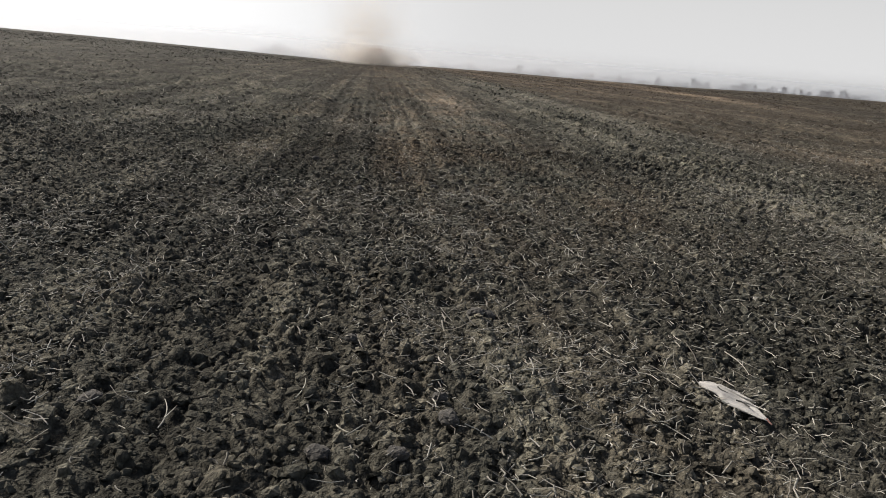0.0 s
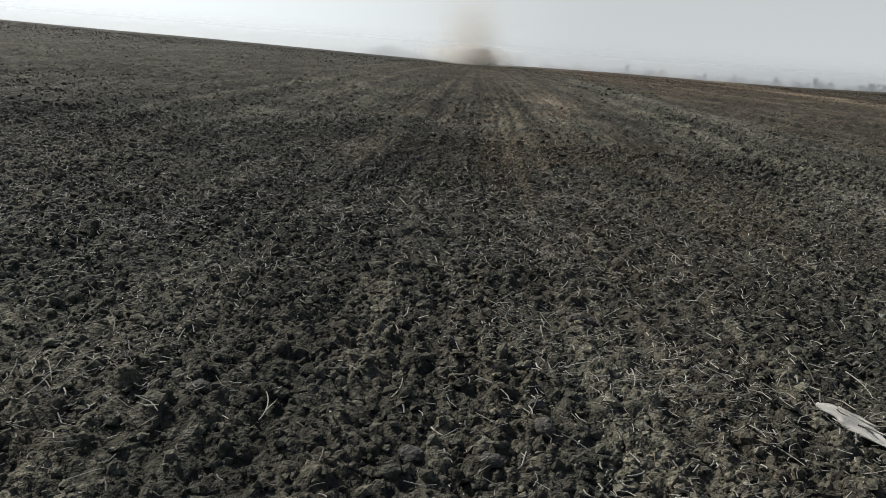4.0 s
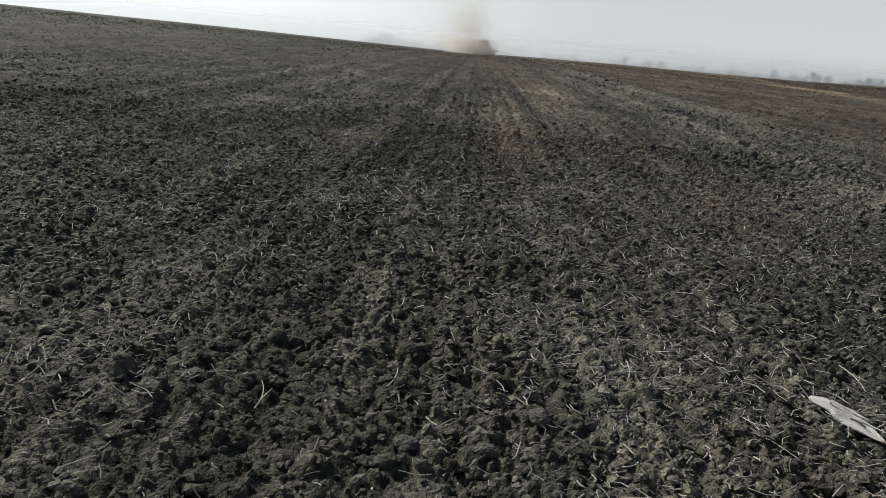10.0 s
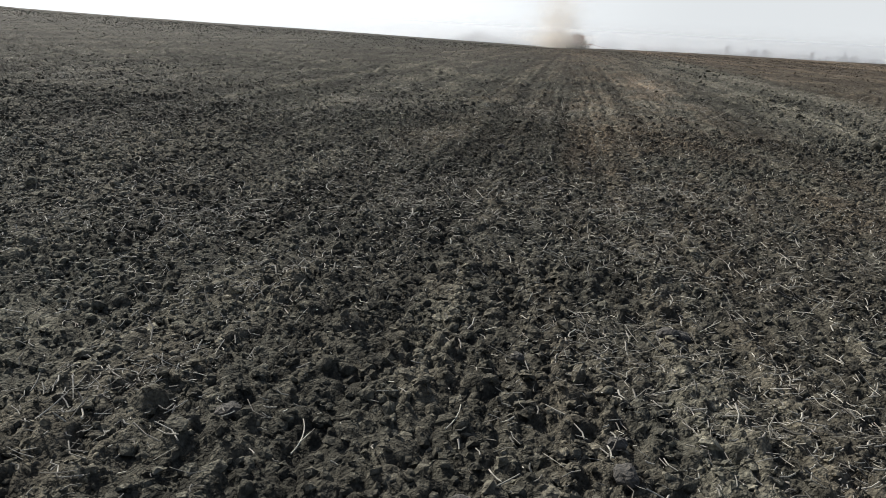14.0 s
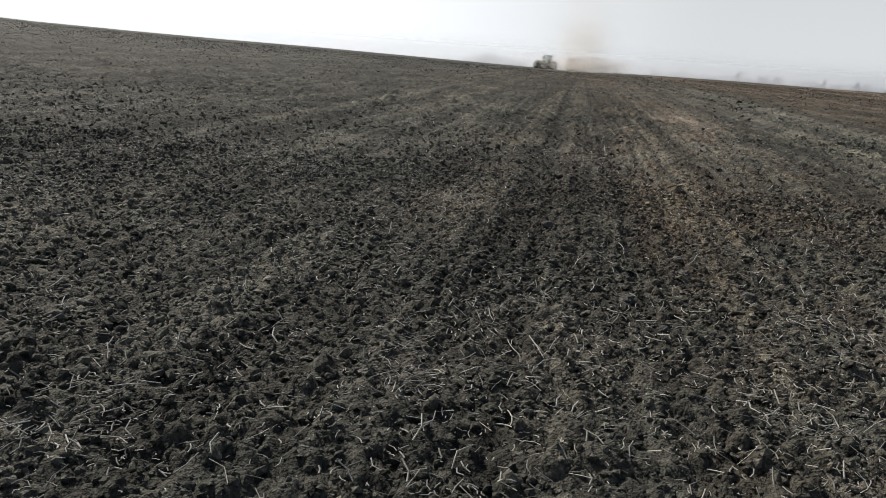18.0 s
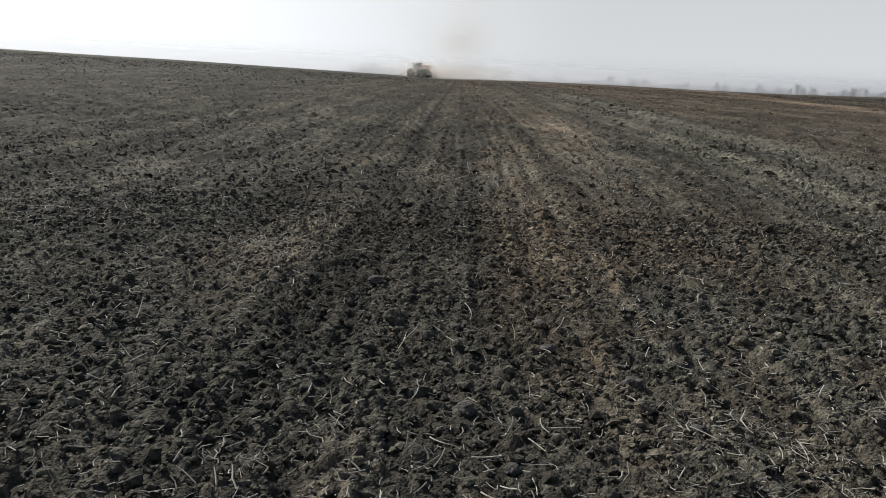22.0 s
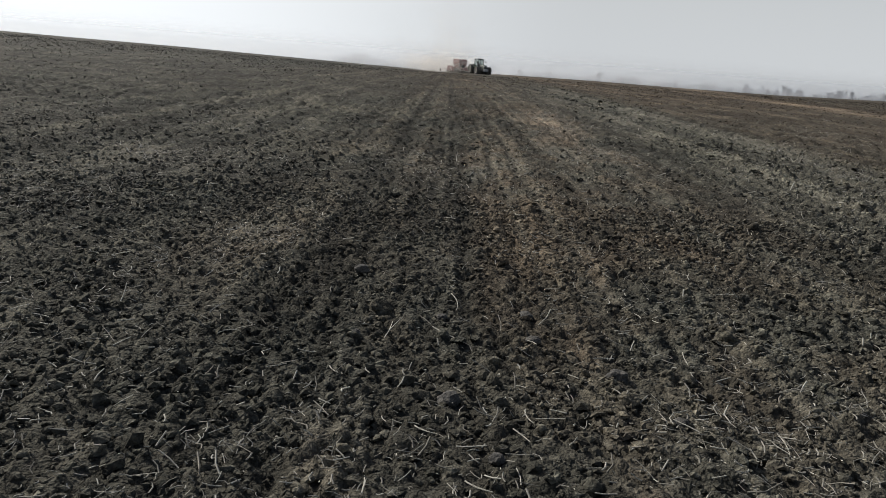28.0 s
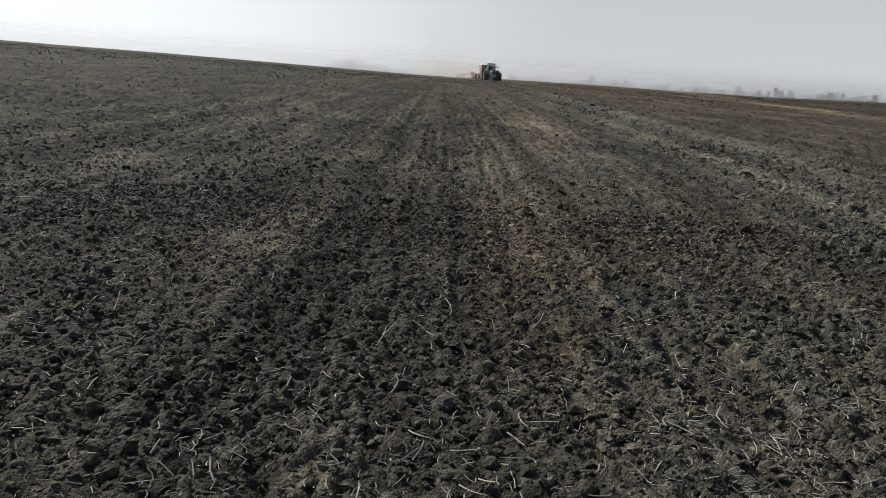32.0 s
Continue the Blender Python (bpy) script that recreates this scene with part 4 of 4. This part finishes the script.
# ---- loose clods ----
def crumbs(name, count, y0, y1, seed, size, fine, label, dome=False, around=False):
    """Broken soil: worn lumps half sunk into the ground."""
    g = np.random.RandomState(seed)
    if dome:
        turn4 = [(math.cos(a * 1.5708), math.sin(a * 1.5708)) for a in range(4)]
        base = np.array([(c, d, -0.5) for c, d in turn4] + [(0.72 * (c - d), 0.72 * (c + d) * 0.8, 0.25) for c, d in turn4] + [(0, 0, 0.52)])
        face = np.array([f for a in range(4) for f in ((a, (a + 1) % 4, a + 4), ((a + 1) % 4, (a + 1) % 4 + 4, a + 4), (a + 4, (a + 1) % 4 + 4, 8))])
    elif fine:
        q = (1 + 5**0.5) / 2
        base = np.array([(-1, q, 0), (1, q, 0), (-1, -q, 0), (1, -q, 0), (0, -1, q), (0, 1, q), (0, -1, -q), (0, 1, -q), (q, 0, -1), (q, 0, 1), (-q, 0, -1), (-q, 0, 1)]) / 1.902
        face = np.array([(0, 11, 5), (0, 5, 1), (0, 1, 7), (0, 7, 10), (0, 10, 11), (1, 5, 9), (5, 11, 4), (11, 10, 2), (10, 7, 6), (7, 1, 8),
                         (3, 9, 4), (3, 4, 2), (3, 2, 6), (3, 6, 8), (3, 8, 9), (4, 9, 5), (2, 4, 11), (6, 2, 10), (8, 6, 7), (9, 8, 1)])
    else:
        base = np.array([(math.cos(a * 1.2566), math.sin(a * 1.2566), -0.35) for a in range(5)] + [(0, 0, 0.62)])
        face = np.array([(a, (a + 1) % 5, 5) for a in range(5)])
    y = y0 + (y1 - y0) * g.rand(count * 20)
    wide = 0.82 * y + 1.5
    keep = g.rand(count * 20) < (wide / (0.82 * y1 + 1.5) if y1 < 25 else (y0 / y) ** 0.6)
    y = y[keep][:count]
    x = (g.rand(len(y)) * 2 - 1) * (0.82 * y + 1.5)
    free = off_husk(x, y)
    if around:  # the rest of the field beside and behind the way
        x, y = (g.rand(count) * 2 - 1) * 15, -6 + 20 * g.rand(count)
        free = (np.abs(x) > 0.82 * y + 1.3) | (y < 1.95)
    x, y = x[free], y[free]
    n = len(y)
    raw = swath(x, y)
    lump = value_noise(x * 0.8, y * 0.8, 33)
    r = size * np.exp(np.clip(g.normal(0, 0.42, n), -1.2, 0.95)) * (0.75 + 0.5 * lump + 0.4 * raw) * (1 if y1 < 26 else (y / y0) ** 0.62)
    z = land(x, y) + relief(x, y, np.full(n, 0.04))
    a = g.normal(0, 1, (n, 3, 3))
    e1 = a[:, 0] / np.linalg.norm(a[:, 0], axis=1, keepdims=True)
    e2 = a[:, 1] - (a[:, 1] * e1).sum(1, keepdims=True) * e1
    e2 /= np.linalg.norm(e2, axis=1, keepdims=True)
    spin = np.stack([e1, e2, np.cross(e1, e2)], 1)
    if not fine:  # sunken crumbs have no underside: they lean, but stay upright
        turn, lean = g.rand(n) * 2 * math.pi, g.normal(0, 0.4, (n, 2))
        up = np.stack([lean[:, 0], lean[:, 1], np.ones(n)], 1)
        up /= np.linalg.norm(up, axis=1, keepdims=True)
        e1 = np.stack([np.cos(turn), np.sin(turn), np.zeros(n)], 1)
        e1 -= (e1 * up).sum(1, keepdims=True) * up
        e1 /= np.linalg.norm(e1, axis=1, keepdims=True)
        spin = np.stack([e1, np.cross(up, e1), up], 1)
    v = base[None] * g.uniform(0.62, 1.3, (n, len(base), 1)) * g.uniform(0.6, 1.45, (n, 1, 3))
    v = (v @ spin) * r[:, None, None]
    v += np.stack([x, y, z + 0.25 * r], 1)[:, None]
    f = (face[None] + (np.arange(n) * len(base))[:, None, None]).reshape(-1, 3).astype(np.int32)
    v = v.reshape(-1, 3).astype(np.float32)
    me = bpy.data.meshes.new(name)
    me.vertices.add(len(v))
    me.vertices.foreach_set("co", v.ravel())
    me.loops.add(f.size)
    me.loops.foreach_set("vertex_index", f.ravel())
    me.polygons.add(len(f))
    me.polygons.foreach_set("loop_start", np.arange(0, f.size, 3, dtype=np.int32))
    me.polygons.foreach_set("use_smooth", np.full(len(f), bool(fine)))
    me.update()
    col = np.repeat(ground_tones(x, y), len(base), 0)
    col[:, 0] *= np.repeat(np.clip(y / 60, 0.15, 0.35), len(base))
    me.color_attributes.new("litter", "FLOAT_COLOR", "POINT").data.foreach_set("color", col.ravel())
    me.materials.append(CLODS)
    tagged(new(name, me), label, "soil clods", kind="stuff")


crumbs("soil_crumbs", 48000, 1.9, 13, 15, 0.0085, False, "dark crumbled soil lying on the tilled field")
crumbs("soil_crumbs", 72000, 1.9, 14, 14, 0.0150, False, "dark angular soil crumbs lying on the tilled field", True)
crumbs("soil_crumbs", 36000, 12, 25, 19, 0.0210, False, "dark crumbled soil lying on the tilled field")
crumbs("soil_crumbs", 1500, 1.9, 19, 16, 0.018, True, "dark soil clods lying on the tilled field")
crumbs("soil_crumbs", 140, 1.9, 19, 18, 0.026, True, "larger dark soil clods lying on the tilled field")
crumbs("soil_crumbs", 14000, -6, 14, 20, 0.0165, False, "dark crumbled soil lying on the tilled field", False, True)
crumbs("soil_crumbs", 46000, 22, 150, 17, 0.0205, False, "dark soil clods on the farther field")


# ---- single stalks and clods that lie open ----
def stalk(x0, y0, x1, y1, seed):
    """One split straw, slightly bent, resting on the crumbs."""
    g = random.Random(seed)
    a, b = Vector((x0, y0, at_ground(x0, y0) + 0.028)), Vector((x1, y1, at_ground(x1, y1) + 0.03))
    t = empty("straw_stalk", Matrix.Translation((a + b) / 2))
    a, b, mid = a - (a + b) / 2, b - (a + b) / 2, Vector((0, 0, 0))
    side = Vector((-(b - a).y, (b - a).x, 0)) * g.uniform(-0.12, 0.12)
    bm, steps = B(), 6
    pts = [a.lerp(b, k / steps) + side * (1 - (2 * k / steps - 1) ** 2) for k in range(steps + 1)]
    across = Vector((-(b - a).y, (b - a).x, 0)).normalized()
    rings = []
    for k, q in enumerate(pts):
        r = 0.0035 - 0.00025 * k
        rings.append([bm.verts.new(q + across * (r * math.cos(j * 1.0472)) + Vector((0, 0, r * math.sin(j * 1.0472)))) for j in range(6)])
    for p, q in zip(rings, rings[1:]):
        for j in range(6):
            bm.faces.new((p[j], p[(j + 1) % 6], q[(j + 1) % 6], q[j]))
    bm.faces.new(rings[0][::-1])
    bm.faces.new(rings[-1])
    part("stem", bm, PALE_STRAW, t)
    part("node", rod(B(), pts[2] - (b - a) * 0.015, pts[2] + (b - a) * 0.015, 0.0043, 0.0043, 7), PALE_STRAW, t)
    if g.random() < 0.5:
        part("leaf_blade", rod(B(), pts[2], pts[2] + (b - a) * 0.35 + side * 2 + Vector((0, 0, 0.01)), 0.004, 0.001, 3), PALE_STRAW, t)
    return tagged(t, "pale dry straw stalk lying on dark soil", "straw", "loose straw stalks")


STALKS = [
    (-0.18, 9.38, -0.09, 9.78), (0.09, 9.64, 0.26, 9.48), (0.22, 10.26, 0.25, 10.06), (-0.63, 9.2, -0.53, 9.2), (-0.43, 8.97, -0.38, 8.9), (-0.25, 8.96, -0.22, 8.87),
    (-0.43, 8.56, -0.37, 8.52), (0.19, 8.8, 0.23, 8.75), (0.01, 8.37, 0.1, 8.28), (0.52, 8.61, 0.54, 8.47), (0.44, 8.4, 0.5, 8.29), (-0.32, 9.53, -0.27, 9.63),
]
STALKS += [
    (-2.1, 9.35, -1.99, 9.31), (-1.51, 8.97, -1.47, 9.1), (0.21, 7.97, 0.31, 7.88), (-0.17, 7.81, -0.17, 7.96), (1.5, 9.21, 1.53, 9.11), (1.59, 9.08, 1.7, 9.16),
    (1.7, 8.58, 1.64, 8.33), (-0.17, 3.17, -0.15, 3.49), (0.08, 4.5, 0.11, 4.37), (0.02, 2.93, 0.07, 2.84), (0.09, 3.27, 0.04, 3.21), (0.45, 3.13, 0.45, 3.0),
]
STALKS += [
    (-0.13, 3.94, -0.11, 3.84), (-1.72, 3.14, -1.65, 3.03), (-0.7, 2.87, -0.72, 3.08), (-2.28, 3.85, -2.22, 3.96), (1.43, 3.0, 1.58, 2.81), (2.23, 3.84, 2.24, 3.57),
    (-0.57, 6.6, -0.5, 6.54), (-0.53, 6.74, -0.51, 6.56), (-0.59, 7.65, -0.51, 7.48), (-0.47, 7.63, -0.38, 7.39),
]
for k, ends in enumerate(STALKS):
    stalk(*ends, 300 + k)


def clod(x, y, r, seed):
    """A big lump of soil with a broken, crumbly face."""
    bm = B()
    bmesh.ops.create_icosphere(bm, subdivisions=3, radius=1)
    off = Vector((seed * 3.1, seed * 1.7, 0))
    for v in bm.verts:
        k = 1 + 0.30 * noise.noise(v.co * 1.3 + off) + 0.16 * noise.noise(v.co * 3.4 + off) + 0.09 * noise.noise(v.co * 8 + off)
        v.co = Vector((v.co.x * 1.15, v.co.y * 0.95, max(v.co.z, -0.55) * 0.72)) * k * r
    ob = part("soil_clod", bm, CLOD)
    ob.matrix_world = pose(x, y, at_ground(x, y) + 0.42 * r, 0, 0, 57 * seed)
    return tagged(ob, "large dark clod of broken soil", "soil clod", "large soil clods")


CLODS_AT = [(0.17, 8.71, 0.054), (0.7, 10.01, 0.044), (0.68, 9.54, 0.04), (0.15, 9.89, 0.032), (-0.34, 9.43, 0.026), (1.08, 9.14, 0.053), (0.35, 8.17, 0.033), (1.26, 8.63, 0.04),
            (-0.42, 10.7, 0.049), (0.49, 3.19, 0.037), (0.5, 2.93, 0.047), (0.08, 3.89, 0.031), (0.85, 4.37, 0.05), (0.93, 4.40, 0.046), (-0.05, 2.68, 0.045), (0.26, 2.63, 0.04), (-1.03, 3.1, 0.05)]
for k, (x, y, r) in enumerate(CLODS_AT):
    clod(x, y, r, k + 1)


# ---- the bleached husk ----
def husk(a, b):
    """A flat, crumpled sheath: blunt at one end, widest before the middle, pointed at the other, its margin curled up."""
    a, b = Vector((*a, 0)), Vector((*b, 0))
    long = (b - a).length
    turn = math.degrees(math.atan2((b - a).y, (b - a).x))
    mid = (a + b) / 2
    t = tagged(empty("husk", pose(mid.x, mid.y, at_ground(mid.x, mid.y) + 0.026, 0, 0, turn)), "bleached whitish dry husk lying on the soil", "husk")
    wide = [0.020, 0.033, 0.036, 0.034, 0.032, 0.035, 0.041, 0.047, 0.050, 0.049, 0.045, 0.038, 0.029, 0.022, 0.017, 0.012, 0.006]
    bm, n, rings = B(), 18, []
    for k, w in enumerate(wide):
        u, ring = k / (len(wide) - 1), []
        for j in range(n):
            q = 2 * math.pi * j / n
            c, si = math.cos(q), math.sin(q)
            crease = -0.010 * math.exp(-(((u - 0.55) / 0.08) ** 2)) * max(0, si) - 0.008 * math.exp(-(((c - 0.3) / 0.25) ** 2)) * max(0, si)
            curl = 0.020 * max(0, c) ** 3 * math.sin(math.pi * u)
            wob = 0.0035 * noise.noise(Vector((u * 9, c * 2, si * 2)))
            ring.append(bm.verts.new((long * (u - 0.5), 1.2 * w * c * (1 + 0.12 * math.sin(u * 17 + c)), 0.020 + 0.42 * w * si + crease + curl + wob + 0.006 * math.sin(u * 6))))
        rings.append(ring)
    for p, q in zip(rings, rings[1:]):
        for j in range(n):
            bm.faces.new((p[j], p[(j + 1) % n], q[(j + 1) % n], q[j]))
    bm.faces.new(rings[0][::-1])
    bm.faces.new(rings[-1])
    bmesh.ops.recalc_face_normals(bm, faces=bm.faces)
    part("sheath", bm, HUSK, t, smooth=True)
    for k, (u0, u1, v) in enumerate(((-0.40, -0.05, 0.034), (-0.3, 0.2, 0.042), (0.1, 0.42, 0.03))):
        part("torn_strip", rod(B(), (long * u0, v * 0.75, 0.034), (long * u1, v * 1.25, 0.042), 0.004, 0.0015, 4), HUSK, t)
    # thin dark rods laid on the sheath mark its tears
    for u0, v0, u1, v1 in ((-0.28, 0.016, -0.20, 0.004), (-0.20, 0.004, -0.12, 0.010), (0.06, -0.012, 0.13, 0.002), (0.13, 0.002, 0.24, -0.006)):
        part("tear", rod(B(), (long * u0, v0, 0.036), (long * u1, v1, 0.036), 0.0045, 0.003, 5), TEAR, t, "dark torn slit")
    part("fold", rod(B(), (-long * 0.30, 0.030, 0.040), (long * 0.16, 0.046, 0.046), 0.009, 0.004, 7), HUSK, t)
    part("tip", rod(B(), (long * 0.47, 0, 0.02), (long * 0.56, -0.006, 0.012), 0.006, 0.003, 6), HUSK_TIP, t, "reddish withered tip")
    return t


husk(*HUSK_AT)


# ---- what moves ----
TRACTOR_WAY = [
    (0, 4.98, 158.42, -3.1),
    (3, 5.48, 167.37, -3.3),
    (6, 6.00, 176.20, -3.4),
    (9, 6.55, 185.00, -3.6),
    (12, 6.96, 193.36, -1.7),
    (13, 7.00, 195.98, 1.5),
    (13.75, 6.86, 198.07, 10.5),
    (14.5, 6.28, 199.93, 32.7),
    (15.25, 4.80, 201.23, 62.4),
    (16, 2.37, 201.82, 83.8),
    (16.75, -0.30, 201.75, 97.7),
    (17.5, -2.69, 201.16, 111.5),
    (18.25, -4.61, 200.10, 129.4),
    (19, -5.92, 198.55, 150.4),
    (19.75, -6.58, 196.65, 169.3),
    (20.5, -6.67, 194.68, 186.8),
    (21.25, -6.17, 192.97, 208.3),
    (22, -4.98, 191.58, 231.5),
    (22.75, -2.92, 190.53, 248.6),
    (23.5, -0.21, 189.78, 254.3),
    (24.25, 2.48, 189.01, 251.0),
    (25, 4.87, 188.04, 242.6),
    (25.75, 6.96, 186.70, 231.0),
    (26.5, 8.72, 184.92, 219.1),
    (27.25, 10.12, 182.80, 209.5),
    (28, 11.26, 180.41, 202.5),
    (28.75, 12.18, 177.82, 197.3),
    (29.5, 12.92, 175.09, 193.1),
    (30.25, 13.47, 172.28, 189.2),
    (31, 13.84, 169.41, 186.1),
    (31.75, 14.08, 166.53, 184.5),
    (32, 14.15, 165.57, 184.3),
]
DRILL_WAY = [
    (0, 4.57, 150.93, -3.1),
    (3, 5.06, 159.88, -3.2),
    (6, 5.56, 168.71, -3.3),
    (9, 6.08, 177.52, -3.5),
    (12, 6.59, 185.87, -3.1),
    (13, 6.74, 188.49, -3.2),
    (13.75, 6.86, 190.62, -3.6),
    (14.5, 7.00, 192.74, -3.2),
    (15.25, 7.01, 194.78, 5.4),
    (16, 6.58, 196.52, 24.5),
    (16.75, 5.54, 198.04, 45.0),
    (17.5, 4.00, 199.20, 61.6),
    (18.25, 2.28, 199.89, 75.4),
    (19, 0.61, 200.14, 89.3),
    (19.75, -0.82, 199.98, 105.1),
    (20.5, -2.09, 199.45, 120.9),
    (21.25, -3.15, 198.63, 135.5),
    (22, -3.85, 197.71, 152.1),
    (22.75, -4.15, 196.80, 174.5),
    (23.5, -3.98, 195.54, 200.2),
    (24.25, -2.97, 193.88, 220.7),
    (25, -1.27, 192.30, 232.8),
    (25.75, 0.76, 190.90, 237.5),
    (26.5, 2.88, 189.54, 235.9),
    (27.25, 4.90, 188.05, 230.1),
    (28, 6.96, 186.29, 222.5),
    (28.75, 8.84, 184.22, 214.9),
    (29.5, 10.49, 181.88, 208.0),
    (30.25, 11.75, 179.34, 202.1),
    (31, 12.71, 176.66, 196.9),
    (31.75, 13.43, 173.89, 192.4),
    (32, 13.63, 172.95, 191.1),
]


def way(rows, lift=0.0):
    out = []
    for t, x, y, turn in rows:
        out.append((t, pose(x, y, float(land(x, y)) + lift, 0, 0, turn)))
    return out


def roll(wheels, rows):
    """Turn the wheels by the way that their vehicle has gone."""
    gone, spots = 0.0, []
    for k, (t, x, y, turn) in enumerate(rows):
        if k:
            gone += math.hypot(x - rows[k - 1][1], y - rows[k - 1][2])
        spots.append((t, gone))
    for w, radius in wheels:
        total = spots[-1][1] / radius
        steps = int(total / 1.3) + 1
        keys = []
        for k in range(steps + 1):
            t = 32.0 * k / steps
            s = float(np.interp(t, *zip(*spots)))
            keys.append((t, Matrix.Translation(w.location) @ Matrix.Rotation(-s / radius, 4, "X")))
        place = w.location.copy()
        walk(w, [(t, Matrix.Translation(place) @ m.to_3x3().to_4x4()) for t, m in keys])


def motions():
    walk(TRACTOR, way(TRACTOR_WAY))
    walk(DRILL, way(DRILL_WAY))
    roll(TRACTOR_WHEELS, TRACTOR_WAY)
    roll(DRILL_WHEELS, DRILL_WAY)
    g = random.Random(3)
    td, xd, yd, _ = zip(*DRILL_WAY)
    tt, xt, yt, _ = zip(*TRACTOR_WAY)
    for k, (puff, band) in enumerate(PUFFS):
        low = band[1] < 3
        up = g.uniform(*band)
        back, across = g.uniform(1.5, 8), g.gauss(0, 2.2 if low else 1.5 + 0.14 * up)
        lag, stop = g.uniform(2.0, 5.0), 15.0 + g.uniform(-0.6, 0.6)
        rows = []
        for t in (0, 3, 6, 9, 12, 14, 16, 18, 20, 22, 24, 26, 28, 30, 32):
            if low and k % 2:
                # hangs behind the drill all the way
                s = t - lag * min(1, max(0, t - 14) / 3) * (1 - 0.75 * min(1, max(0, t - 21) / 2) * min(1, max(0, 29 - t) / 3))
                age = 0.0
                ahead = (0.95 if k % 4 == 3 else 0.3) * min(1, max(0, t - 21) / 2) * min(1, max(0, 29 - t) / 3)
            else:
                # keeps to the drill until the turn, then stays behind, rises and thins out
                s = min(t, stop + (0.08 * (t - 15.5) if t > 15.5 else 0))
                age, ahead = max(0.0, t - 15.5), 0.0
            x, y = float(np.interp(s, td, xd)), float(np.interp(s, td, yd))
            x += ahead * (float(np.interp(t, tt, xt)) - x)
            y += ahead * (float(np.interp(t, tt, yt)) - y)
            drift = (-0.6 - 0.22 * min(t, 15)) * max(0.0 if low and k % 2 else 0.3, 1 - max(0, t - 14) / 4) - 0.12 * up
            x += drift + across * (1 + 0.16 * age) + 0.1 * age
            y += -back + 0.6 * age + (0 if low else 6 * max(0, age - 8))
            z = float(land(x, y)) + (up - 0.5 * max(0, age - 6.5) if low else up * (1 + 0.03 * age) + (0.3 * min(age, 8) - 1.7 * max(0, age - 8) if up > 5 else -0.5 * max(0, age - 5)))
            rows.append((t, pose(x, y, z, 0, 0, 8 * t * (1 if k % 2 else -1))))
        walk(puff, rows)


motions()
